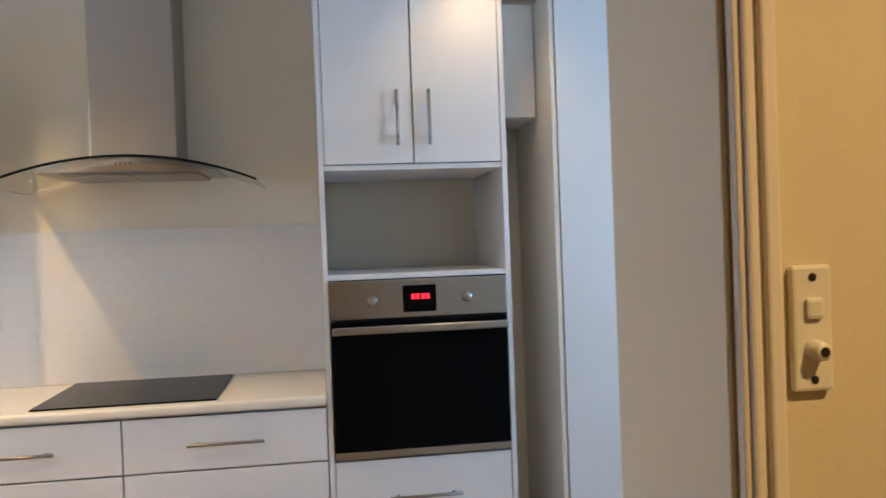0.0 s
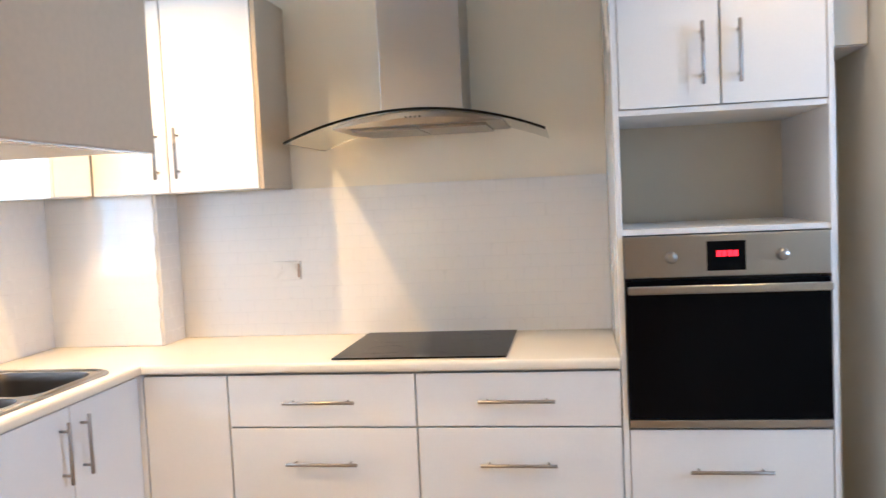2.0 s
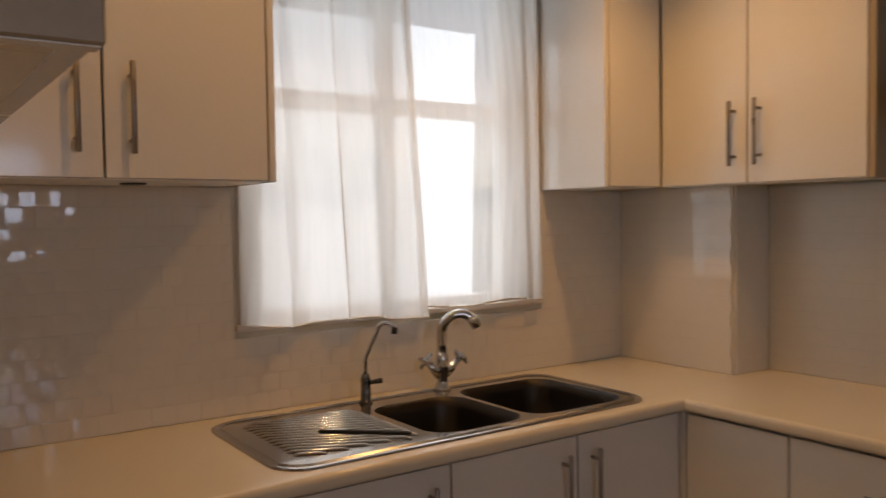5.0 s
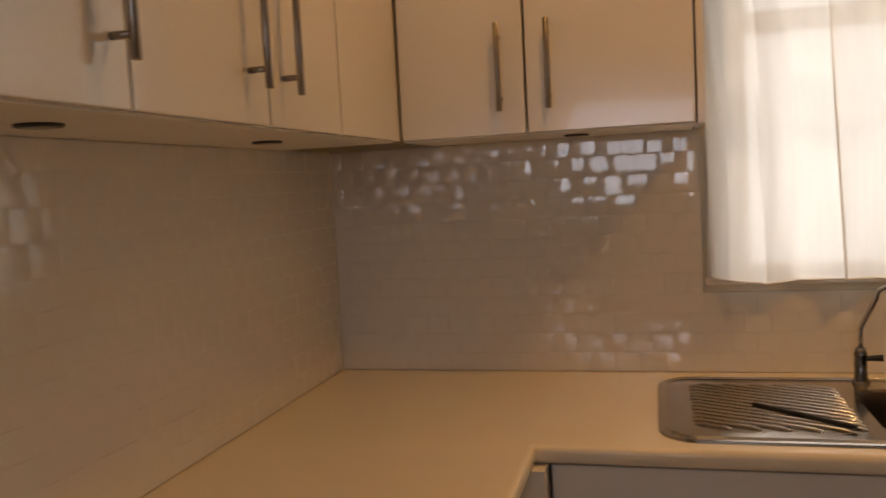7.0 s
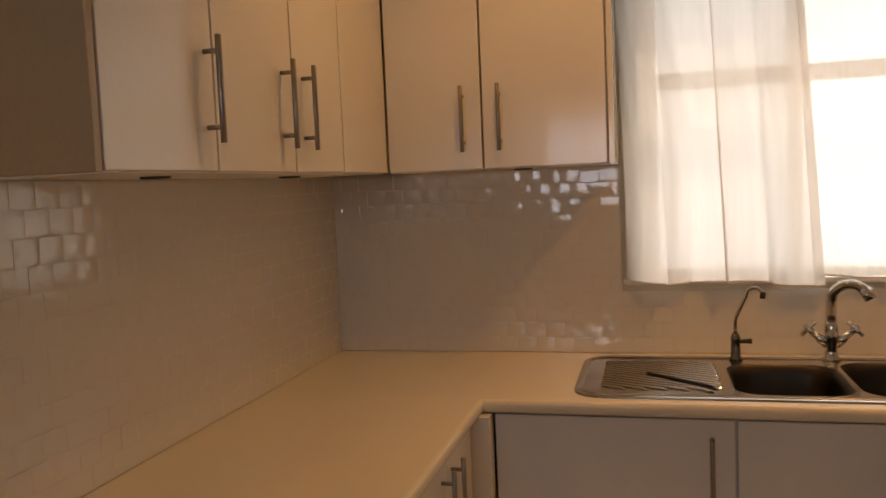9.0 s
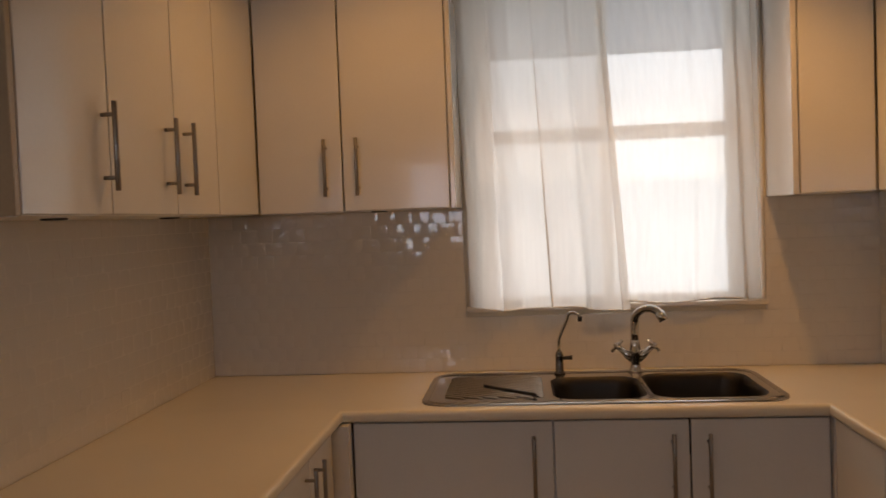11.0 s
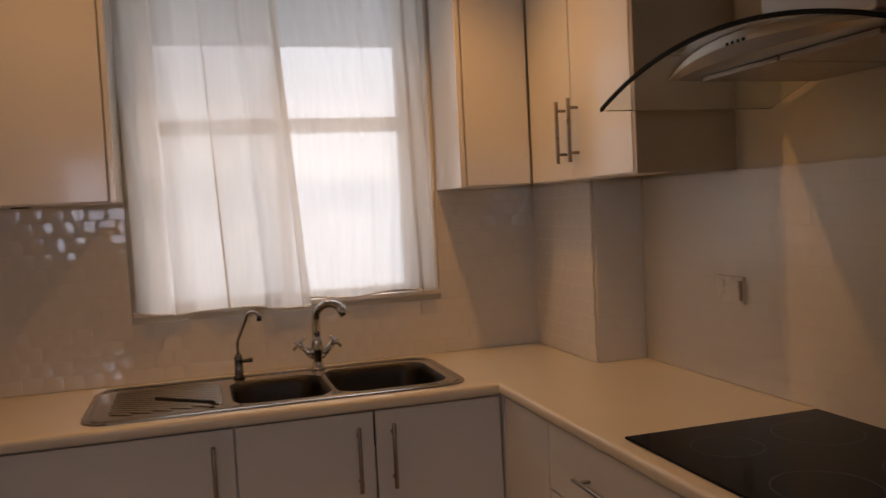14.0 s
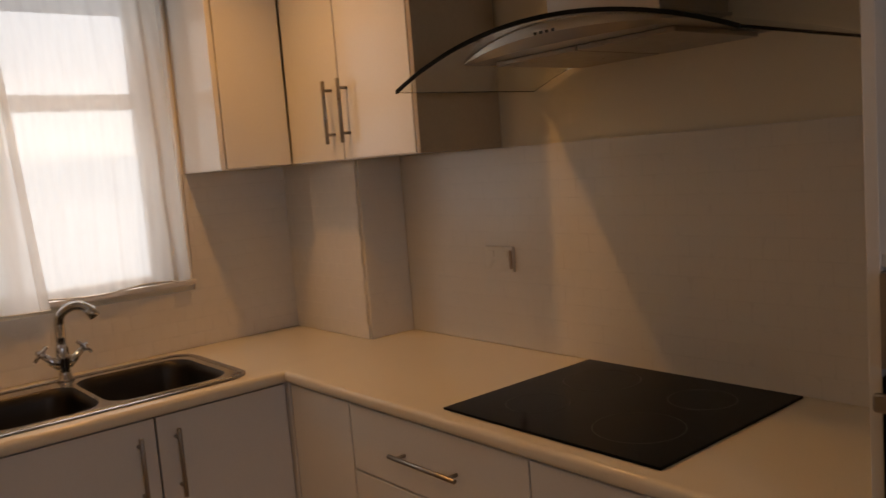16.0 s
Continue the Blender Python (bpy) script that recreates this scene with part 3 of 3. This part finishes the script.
worktop()


def sink():
    s = thing("sink", "inset stainless steel double-bowl sink with ribbed drainer", "sink", "", ((SX0 + SX1) / 2, (SY0 + SY1) / 2, CT))
    inv = Matrix.Translation(-Vector(s.location))

    def add(name, bm, mat, label="", parent=None, smooth=True):
        bm.transform(inv)
        ob = part(name, bm, mat, parent or s, label, smooth)
        ob.data.set_sharp_from_angle(angle=radians(50))
        return ob

    bowls = [(1.268, 1.545, -0.515, -0.185, 0.16), (1.572, 1.905, -0.515, -0.150, 0.19)]
    z = CT + 0.006
    bm = bmesh.new()
    edges = []
    for loop in [rounded_rect(SX0, SX1, SY0, SY1, 0.075, 8)] + [rounded_rect(a - 0.006, b + 0.006, c - 0.006, d + 0.006, 0.07, 6) for a, b, c, d, h in bowls]:
        vs = [bm.verts.new((x, y, z)) for x, y in loop]
        edges += [bm.edges.new((vs[k], vs[(k + 1) % len(vs)])) for k in range(len(vs))]
    bmesh.ops.triangle_fill(bm, edges=edges, use_beauty=True)
    for f in bm.faces:
        if f.normal.z < 0:
            f.normal_flip()
    lip = [rounded_rect(SX0 - g, SX1 + g, SY0 - g, SY1 + g, 0.075 + g, 8) for g in (0.0, 0.004, 0.006)]
    loft(bm, [[(x, y, h) for x, y in l] for l, h in zip(lip, (z, z - 0.001, CT - 0.001))], False)
    bmesh.ops.remove_doubles(bm, verts=bm.verts[:], dist=1e-5)
    add("rim", bm, M_RIM, "polished steel rim")
    bm = bmesh.new()
    loft(bm, [[(x, y, h) for x, y in rounded_rect(SX0 + g, SX1 - g, SY0 + g, SY1 - g, 0.075 - g, 8)] for g, h in ((0.004, z - 0.0003), (0.010, z + 0.004), (0.018, z + 0.0003))], False)
    add("raised_edge", bm, M_RIM)
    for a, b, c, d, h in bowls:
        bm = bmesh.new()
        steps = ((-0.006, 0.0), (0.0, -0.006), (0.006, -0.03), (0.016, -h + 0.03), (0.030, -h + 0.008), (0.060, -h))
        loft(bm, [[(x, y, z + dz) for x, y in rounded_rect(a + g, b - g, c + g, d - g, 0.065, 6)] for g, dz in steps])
        bowl = add("bowl", bm, M_BOWLSHADE, "deep steel bowl")
        bm = bmesh.new()
        lathe(bm, [(0.042, 0.0), (0.042, 0.003), (0.034, 0.004), (0.030, 0.001)], Matrix.Translation(((a + b) / 2, (c + d) / 2, z - h + 0.0005)))
        add("drain", bm, M_CHROME, "round chrome drain", bowl)
    d, w = Vector((0.894, -0.447, 0)), Vector((0.447, 0.894, 0))
    for k in range(17):
        o = Vector((1.075, -0.325, z)) + w * (k - 8) * 0.0235
        ends = []
        for sign in (-1, 1):
            run = 0.0
            while run < 0.4:
                q = o + d * sign * (run + 0.005)
                if not (0.925 < q.x < 1.235 and -0.495 < q.y < -0.155):
                    break
                run += 0.005
            ends.append(run)
        if sum(ends) < 0.05:
            continue
        p, q = o - d * ends[0], o + d * ends[1]
        bm = bmesh.new()
        up = Vector((0, 0, 0.0016))
        tube(bm, [p - up * 0.8, p + d * 0.012 + up, q - d * 0.012 + up, q - up * 0.8], 0.0045, 8)
        add("rib", bm, M_RIM)
    return s


sink()


def mixer_tap():
    x, y, z = 1.563, -0.108, CT + 0.006
    t = thing("mixer_tap", "chrome mixer tap with swan neck and two cross handles", "tap", "", (x, y, z))
    bm = bmesh.new()
    lathe(bm, [(0.025, 0), (0.025, 0.006), (0.019, 0.012), (0.0165, 0.03), (0.020, 0.050), (0.0205, 0.078), (0.0175, 0.10), (0.0155, 0.112)], Matrix.Identity(4))
    part("body", bm, M_CHROME, t, smooth=True)
    bm = bmesh.new()
    pts = [(0, 0, 0.10), (0, 0, 0.135), (0.001, 0, 0.172)]
    for k in range(1, 11):
        a = radians(178 - k * 14.5)
        pts.append((0.046 + 0.045 * math.cos(a), -0.045 * k / 10, 0.178 + 0.045 * math.sin(a)))
    tube(bm, pts, [0.0148] * (len(pts) - 1) + [0.0142], 14)
    part("spout", bm, M_CHROME, t, "curved chrome spout", True)
    bm = bmesh.new()
    end = Vector(pts[-1])
    tube(bm, [end + Vector((-0.006, 0.002, 0.010)), end + Vector((0.009, -0.004, -0.020))], 0.0168, 14)
    part("aerator", bm, M_CHROME, t, smooth=True)
    for s in (-1, 1):
        d = Vector((s * 0.72, -0.12, 0.68)).normalized()
        bm = bmesh.new()
        o = Vector((s * 0.012, 0, 0.045))
        tube(bm, [o, o + d * 0.03, o + d * 0.034, o + d * 0.062], [0.0145, 0.014, 0.011, 0.010], 12)
        arm = part("valve", bm, M_CHROME, t, smooth=True)
        c = o + d * 0.070
        u = d.cross(Vector((0, 1, 0))).normalized()
        w = d.cross(u)
        bm = bmesh.new()
        tube(bm, [c - u * 0.028, c + u * 0.028], 0.0062, 8)
        tube(bm, [c - w * 0.028, c + w * 0.028], 0.0062, 8)
        tube(bm, [c - d * 0.012, c + d * 0.012], [0.010, 0.008], 10)
        part("cross_handle", bm, M_CHROME, arm, "chrome cross handle", True)


mixer_tap()


def filter_tap():
    x, y, z = 1.300, -0.118, CT + 0.006
    t = thing("filter_tap", "slim chrome drinking-water tap with small lever", "tap", "", (x, y, z))
    bm = bmesh.new()
    lathe(bm, [(0.019, 0), (0.019, 0.005), (0.0145, 0.010), (0.0135, 0.058), (0.0145, 0.064), (0.0095, 0.08)], Matrix.Identity(4), 18)
    part("body", bm, M_DARKREFLECT, t, "chrome tap body, dark reflections in its colour", True)
    bm = bmesh.new()
    tube(bm, [(0, 0, 0.052), (0.018, -0.006, 0.056), (0.044, -0.012, 0.058)], [0.006, 0.006, 0.008], 10)
    part("lever", bm, M_BLACK, t, "small black lever", True)
    bm = bmesh.new()
    pts = [(0, 0, 0.07), (0.0, 0, 0.118), (0.003, -0.002, 0.130), (0.030, -0.012, 0.192)]
    for k in range(0, 8):
        a = radians(150 - k * 20)
        pts.append((0.052 + 0.022 * math.cos(a), -0.016 - 0.003 * k, 0.196 + 0.022 * math.sin(a)))
    tube(bm, pts, 0.0056, 10)
    part("spout", bm, M_CHROME, t, "thin bent chrome spout", True)
    bm = bmesh.new()
    e = Vector(pts[-1])
    tube(bm, [e + Vector((0, 0, 0.006)), e + Vector((-0.002, 0, -0.012))], 0.008, 10)
    part("nozzle", bm, M_BLACK, t, "black nozzle tip", True)


filter_tap()


def stick():
    bm = bmesh.new()
    a, b = Vector((1.045, -0.345, CT + 0.0145)), Vector((1.212, -0.490, CT + 0.0145))
    tube(bm, [a, a + (b - a) * 0.02, a + (b - a) * 0.5, b - (b - a) * 0.03, b], [0.003, 0.0052, 0.0055, 0.0052, 0.003], 8)
    tagged(new("tap_key", finish(bm, "tap_key", M_BLACK, True)), "thin dark rod lying on the drainer", "rod")


stick()


def hob():
    h = thing("hob", "frameless black ceramic glass hob set in the worktop", "hob", "", (2.335, -1.582, CT))
    bm = bmesh.new()
    box(bm, -0.262, 0.262, -0.299, 0.299, 0.0005, 0.0065, 0.002, 2)
    part("glass_top", bm, M_BLACKGLASS, h)
    ring = material("hob_marking", (0.012, 0.012, 0.013), 0.2)
    for cx, cy, r in ((-0.11, 0.14, 0.075), (0.12, 0.14, 0.095), (-0.11, -0.14, 0.095), (0.12, -0.14, 0.075)):
        bm = bmesh.new()
        n = 48
        v0 = [bm.verts.new((cx + r * math.cos(2 * math.pi * k / n), cy + r * math.sin(2 * math.pi * k / n), 0.0067)) for k in range(n)]
        v1 = [bm.verts.new((cx + (r - 0.002) * math.cos(2 * math.pi * k / n), cy + (r - 0.002) * math.sin(2 * math.pi * k / n), 0.0067)) for k in range(n)]
        for k in range(n):
            bm.faces.new((v0[k], v0[(k + 1) % n], v1[(k + 1) % n], v1[k]))
        part("zone_ring", bm, ring, h)


hob()


def hood():
    yc = -1.588
    h = thing("range_hood", "stainless steel chimney hood with arched glass canopy", "hood", "", (EX - 0.012, yc, 1.64))
    inv = Matrix.Translation(-Vector(h.location))

    def add(name, bm, mat, label="", parent=None, smooth=False):
        bm.transform(inv)
        return part(name, bm, mat, parent or h, label, smooth)

    half, rise, z0 = 0.448, 0.090, 1.644
    radius = (half * half + rise * rise) / (2 * rise)

    def arch(y):
        return z0 + rise - radius + math.sqrt(radius * radius - y * y)

    def sheet(x0, x1, a, b, lift, n, bm, thick=0.006):
        rows = []
        for k in range(n + 1):
            y = a + (b - a) * k / n
            z = arch(y) + lift
            rows.append([bm.verts.new((x, yc + y, zz)) for x, zz in ((x0, z), (x1, z), (x1, z + thick), (x0, z + thick))])
        for r, q in zip(rows, rows[1:]):
            for i in range(4):
                bm.faces.new((r[i], r[(i + 1) % 4], q[(i + 1) % 4], q[i]))
        bm.faces.new(list(reversed(rows[0])))
        bm.faces.new(rows[-1])

    bm = bmesh.new()
    sheet(2.128, EX - 0.016, -half, half, 0, 36, bm)
    glass = add("glass_canopy", bm, M_HOODGLASS, "arched clear glass canopy", smooth=False)
    bm = bmesh.new()
    sheet(2.121, 2.1275, -half, half, -0.0012, 36, bm, 0.0085)
    add("glass_edge", bm, M_GLASSEDGE, "dark polished glass edge", glass)
    # steel underbody that follows the arch above and is flat below
    bm = bmesh.new()
    rows = []
    for k in range(25):
        y = -0.30 + 0.60 * k / 24
        top = arch(y) - 0.0015
        low = arch(0.30) - 0.0035
        rows.append([bm.verts.new((x, yc + y, z)) for x, z in ((2.165 + 0.05 * (y / 0.3) ** 2, top), (2.165 + 0.05 * (y / 0.3) ** 2, (top + low) / 2), (2.180 + 0.05 * (y / 0.3) ** 2, low), (EX - 0.02, low), (EX - 0.02, top))])
    for r, q in zip(rows, rows[1:]):
        for i in range(5):
            bm.faces.new((r[i], r[(i + 1) % 5], q[(i + 1) % 5], q[i]))
    bm.faces.new(list(reversed(rows[0])))
    bm.faces.new(rows[-1])
    body = add("canopy_body", bm, M_STEEL, "brushed steel underbody")
    for f0, f1 in ((-0.24, -0.003), (0.003, 0.24)):
        add("grease_filter", boxes((2.26, 2.56, yc + f0, yc + f1, z0 + 0.036, arch(0.30) - 0.0036), bevel=0.002), M_SATIN, "mesh grease filter", body)
    for k in range(4):
        add("button", boxes((2.162, 2.167, yc + 0.020 - k * 0.016, yc + 0.026 - k * 0.016, arch(0) - 0.022, arch(0) - 0.016), bevel=0.001), M_BLACK, "small push button", body)
    add("chimney", boxes((2.345, EX - 0.016, yc - 0.150, yc + 0.150, arch(0.15) + 0.008, CEIL - 0.002), bevel=0.003), M_STEEL, "tall brushed steel chimney")
    add("chimney_collar", boxes((2.335, EX - 0.016, yc - 0.158, yc + 0.158, arch(0) + 0.0065, arch(0) + 0.014), bevel=0.002), M_STEEL)


hood()


# ---------------------------------------------------------------- small fittings
def wall_socket():
    s = thing("wall_socket", "white double wall socket plate on the tiles", "socket", "", (EX - 0.012, -0.950, 1.168))
    bm = boxes((-0.006, 0.004, -0.060, 0.060, -0.038, 0.038), bevel=0.002)
    part("plate", bm, M_SOCKET, s)
    for y in (-0.03, 0.03):
        part("rocker", boxes((-0.0085, -0.0055, y - 0.010, y + 0.010, 0.006, 0.026), bevel=0.001), M_SOCKET, s)
    # Thin brown strip along the south edge of the plate.
    part("side_strip", boxes((-0.011, -0.0055, -0.058, -0.047, -0.028, 0.028), bevel=0.002), M_BROWN, s, "narrow brown side strip")


wall_socket()


def hall_switch():
    s = thing("light_switch", "narrow ivory switch plate with rocker and dimmer knob", "switch", "", (-WEST, -2.655, 1.334))
    part("plate", boxes((-0.009, 0.0, -0.018, 0.018, -0.053, 0.053), bevel=0.003), M_PLASTIC, s)
    part("rocker", boxes((-0.014, -0.008, -0.008, 0.008, 0.008, 0.026), bevel=0.003), M_PLASTIC, s)
    bm = bmesh.new()
    m = Matrix.Translation((-0.008, 0.0, -0.018)) @ Matrix.Rotation(radians(-90), 4, "Y")
    lathe(bm, [(0.0092, 0), (0.0092, 0.005), (0.0080, 0.007), (0.0074, 0.015), (0.0062, 0.0165)], m, 18)
    knob = part("dimmer_knob", bm, M_PLASTIC, s, "round dimmer knob", True)
    bm = bmesh.new()
    lathe(bm, [(0.0042, 0.0155), (0.0042, 0.0170)], m, 14)
    part("knob_hole", bm, M_BLACK, knob, "dark hole in the knob")
    for z in (-0.043, 0.043):
        bm = bmesh.new()
        lathe(bm, [(0.0036, 0.0), (0.0036, 0.0012), (0.002, 0.0016)], Matrix.Translation((-0.0085, 0, z)) @ Matrix.Rotation(radians(-90), 4, "Y"), 12)
        part("screw", bm, M_BLACK, s, "dark screw head")


hall_switch()


def under_cabinet_light(x, y):
    t = thing("cabinet_light", "unlit dark puck light under a wall cabinet", "light", "lights under the wall cabinets", (x, y, UB))
    bm = bmesh.new()
    lathe(bm, [(0.029, 0.0), (0.029, -0.003), (0.026, -0.0045)], Matrix.Identity(4), 24)
    part("housing", bm, M_BLACK, t)
    bm = bmesh.new()
    lathe(bm, [(0.020, -0.0042), (0.020, -0.0052), (0.016, -0.0056)], Matrix.Identity(4), 24)
    part("lens", bm, M_SATIN, t)


for px, py in ((0.15, -1.26), (0.15, -0.66), (0.69, -0.15)):
    under_cabinet_light(px, py)


def downlight(x, y):
    d = thing("downlight", "recessed ceiling downlight with white ring, lit warm", "light", "ceiling downlights", (x, y, CEIL))
    bm = bmesh.new()
    n = 32
    prof = ((0.036, -0.002), (0.040, -0.008), (0.052, -0.006), (0.055, 0.0))
    rings = [[bm.verts.new((r * math.cos(2 * math.pi * k / n), r * math.sin(2 * math.pi * k / n), z)) for k in range(n)] for r, z in prof]
    for a, b in zip(rings, rings[1:]):
        for k in range(n):
            bm.faces.new((a[k], a[(k + 1) % n], b[(k + 1) % n], b[k]))
    part("ring", bm, M_FRAME, d, smooth=True)
    bm = bmesh.new()
    lathe(bm, [(0.036, -0.001), (0.036, -0.0035), (0.030, -0.004)], Matrix.Identity(4), 24)
    part("lamp_face", bm, M_LAMP, d, "glowing warm lamp face")


for lx, ly, watts, cone in DOWNLIGHTS:
    downlight(lx, ly)


# ---------------------------------------------------------------- curtains
def curtain(label, left, right, z_left, z_right, waves, depth, seed, pleats, cloth):
    """left, right: the side edges as (x at the hem, x at the rod); pleats: (x at hem, x at rod, overlap, half width) of the deeper folds."""
    rng = random.Random(seed)
    nx, nz, top = 240, 36, 2.34
    phases = [(rng.uniform(0, 6.28), rng.uniform(0.7, 1.35), rng.uniform(0.4, 1.0)) for _ in range(4)]
    c = thing("curtain", label, "curtain", "window curtains", ((left[0] + right[0]) / 2, -0.045, min(z_left, z_right)))
    o = Vector(c.location)

    def place(u, w):
        """A point of the cloth: u across, w from the hem up."""
        xa, xb = left[0] + (left[1] - left[0]) * w, right[0] + (right[1] - right[0]) * w
        x = xa + (xb - xa) * u
        y = -0.045
        for k, (p, f, a) in enumerate(phases):
            y += depth * a / 2 * math.sin(2 * math.pi * waves * f * u + p + 0.6 * (1 - w) * math.sin(3 * u + k)) * (0.5 + 0.5 * (1 - w))
        y += 0.0022 * math.sin(31 * u + 7 * w + seed) * math.sin(5 * w + 9 * u) + 0.0012 * math.sin(83 * u + 4 * math.sin(6 * w + seed))
        shift = 0.0
        for hem_x, rod_x, lap, half in pleats:
            q = (x - hem_x - (rod_x - hem_x) * w) / half
            g = math.exp(-q * q)
            shift -= lap * 1.65 * q * g * (0.75 + 0.25 * (1 - w))
            y -= 0.016 * q * g
        zb = z_left + (z_right - z_left) * u + 0.006 * math.sin(9 * u + seed)
        return Vector((x + shift, y, zb + (top - zb) * w)) - o

    bm = bmesh.new()
    rows = [[bm.verts.new(place(i / nx, j / nz)) for i in range(nx + 1)] for j in range(nz + 1)]
    for a, b in zip(rows, rows[1:]):
        for i in range(nx):
            bm.faces.new((a[i], a[i + 1], b[i + 1], b[i]))
    part("cloth", bm, cloth, c, smooth=True)
    bm = bmesh.new()
    tube(bm, [place(i / nx, 0) + Vector((0, 0, 0.004)) for i in range(0, nx + 1, 2)], 0.0028, 6)
    part("hem", bm, M_HEM, c, smooth=True)


curtain("sheer white voile curtain hanging in soft folds", (0.995, 0.965), (1.578, 1.500), 1.130, 1.116, 2.6, 0.034, 3,
        ((1.285, 1.232, 0.036, 0.040), (1.535, 1.467, 0.034, 0.038), (1.110, 1.080, 0.018, 0.036), (1.415, 1.355, 0.014, 0.035)), M_VOILE)
curtain("sheer white voile curtain, flat over the brighter panes", (1.545, 1.465), (2.010, 1.990), 1.138, 1.141, 2.4, 0.014, 8,
        ((1.960, 1.935, 0.012, 0.022), (1.800, 1.780, 0.005, 0.030)), M_CURTAIN)
rod = thing("curtain_rod", "thin white curtain rod above the window", "curtain rod", "", (1.51, -0.045, 2.34))
bm = bmesh.new()
tube(bm, [(-0.55, 0, 0.0), (0.55, 0, 0.0)], 0.006, 10)
part("rod", bm, M_FRAME, rod, smooth=True)
for sx in (-0.545, 0.545):
    part("bracket", boxes((sx - 0.006, sx + 0.006, 0.006, 0.045, -0.008, 0.008), bevel=0.001), M_FRAME, rod)


# ---------------------------------------------------------------- glazed wall tiles, last
TW, TH, TD, JOINT = 0.062, 0.050, 0.008, 0.0008


def tile_mesh(w, h, mat, swell):
    """A pillowed glazed tile in its own plane: x along, z up, face towards -y."""
    bm = bmesh.new()
    x, z = w / 2 - JOINT / 2, h / 2 - JOINT / 2
    b, crown, sag = 0.0012, 0.0009 * swell, 0.00032 * swell
    us = [(-1 + 2 * k / 3) for k in range(4)]
    face = [[bm.verts.new(((x - b) * u, -TD - crown * (1 - u * u) - sag * (1 - v * v), (z - b) * v)) for u in us] for v in us]
    for r, q in zip(face, face[1:]):
        for k in range(3):
            bm.faces.new((r[k], r[k + 1], q[k + 1], q[k]))
    ring = face[0][:3] + [face[k][3] for k in range(3)] + face[3][:0:-1] + [face[k][0] for k in (3, 2, 1)]
    edge = [bm.verts.new((math.copysign(min(x, abs(p.co.x) * x / (x - b)), p.co.x), 0, math.copysign(min(z, abs(p.co.z) * z / (z - b)), p.co.z))) for p in ring]
    for k in range(12):
        bm.faces.new((ring[k], ring[(k + 1) % 12], edge[(k + 1) % 12], edge[k]))
    me = finish(bm, "tile", mat, True)
    me.set_sharp_from_angle(angle=radians(30))
    return me


TILES = {}
RNG = random.Random(11)


def tile_wall(parent, origin, along, normal, length, z0, z1, keep=None, mat=M_TILE, swell=1.0):
    """Brick-bond tiles on a wall; keep(a, b, c, d): what remains of a tile of that stretch."""
    o, a, n = Vector(origin), Vector(along), Vector(normal)
    rows = round((z1 - z0) / TH)
    th = (z1 - z0) / rows
    bed = bmesh.new()
    for r in range(rows):
        s = -TW / 2 if r % 2 else 0.0
        while s < length - 0.004:
            s0, s1 = max(s, 0), min(s + TW, length)
            s += TW
            za = z0 + r * th
            if keep:
                s0, s1 = keep(s0, s1, za, za + th)
            if s1 - s0 < 0.012:
                continue
            key = (round(s1 - s0, 3), round(th, 4), mat.name, swell)
            if key not in TILES:
                TILES[key] = tile_mesh(key[0], key[1], mat, swell)
            t = new("tile", TILES[key])
            c = o + a * ((s0 + s1) / 2) + Vector((0, 0, za + th / 2)) + n * 0.001
            turn = Matrix((a, -n, Vector((0, 0, 1)))).transposed().to_4x4()
            wob = Euler((radians(RNG.gauss(0, 0.75 * swell)), 0, radians(RNG.gauss(0, 0.75 * swell)))).to_matrix().to_4x4()
            t.parent = parent
            t.matrix_basis = Matrix.Translation(c) @ turn @ wob
            p0, p1 = o + a * s0, o + a * s1 + n * (TD + 0.0009)
            box(bed, min(p0.x, p1.x), max(p0.x, p1.x), min(p0.y, p1.y), max(p0.y, p1.y), za, za + th)
    g = part("grout", bed, M_GROUT, parent)
    tagged(g, "white grout bed between the tiles")


def clear_of_window(s0, s1, za, zb):
    """Cuts a tile at the window's edges; tiles are counted from x = 0.010."""
    left, right = WX0 - 0.013 - 0.010, WX1 + 0.003 - 0.010
    if zb > WZ0 + 0.010 and s1 > left and s0 < right:
        if s0 < left:
            return s0, left
        if s1 > right:
            return right, s1
        return s0, s0
    return s0, s1


tile_wall(wall_north, (0.010, 0, 0), (1, 0, 0), (0, -1, 0), 2.425, CT + 0.001, UB - 0.001, clear_of_window)
tile_wall(wall_west, (0, -1.635, 0), (0, 1, 0), (1, 0, 0), 1.627, CT + 0.001, UB - 0.001, None, M_TILE, 0.55)
tile_wall(pillar, (2.435, -0.010, 0), (0, -1, 0), (-1, 0, 0), 0.470, CT + 0.001, UB - 0.001, None, M_TILE, 0.35)
tile_wall(pillar, (2.435, -0.479, 0), (1, 0, 0), (0, -1, 0), 0.175, CT + 0.001, UB - 0.001, None, M_TILE, 0.35)
tile_wall(wall_east, (EX, -0.489, 0), (0, -1, 0), (-1, 0, 0), 1.758, CT + 0.001, UB - 0.001, None, M_TILE_SATIN, 0.25)
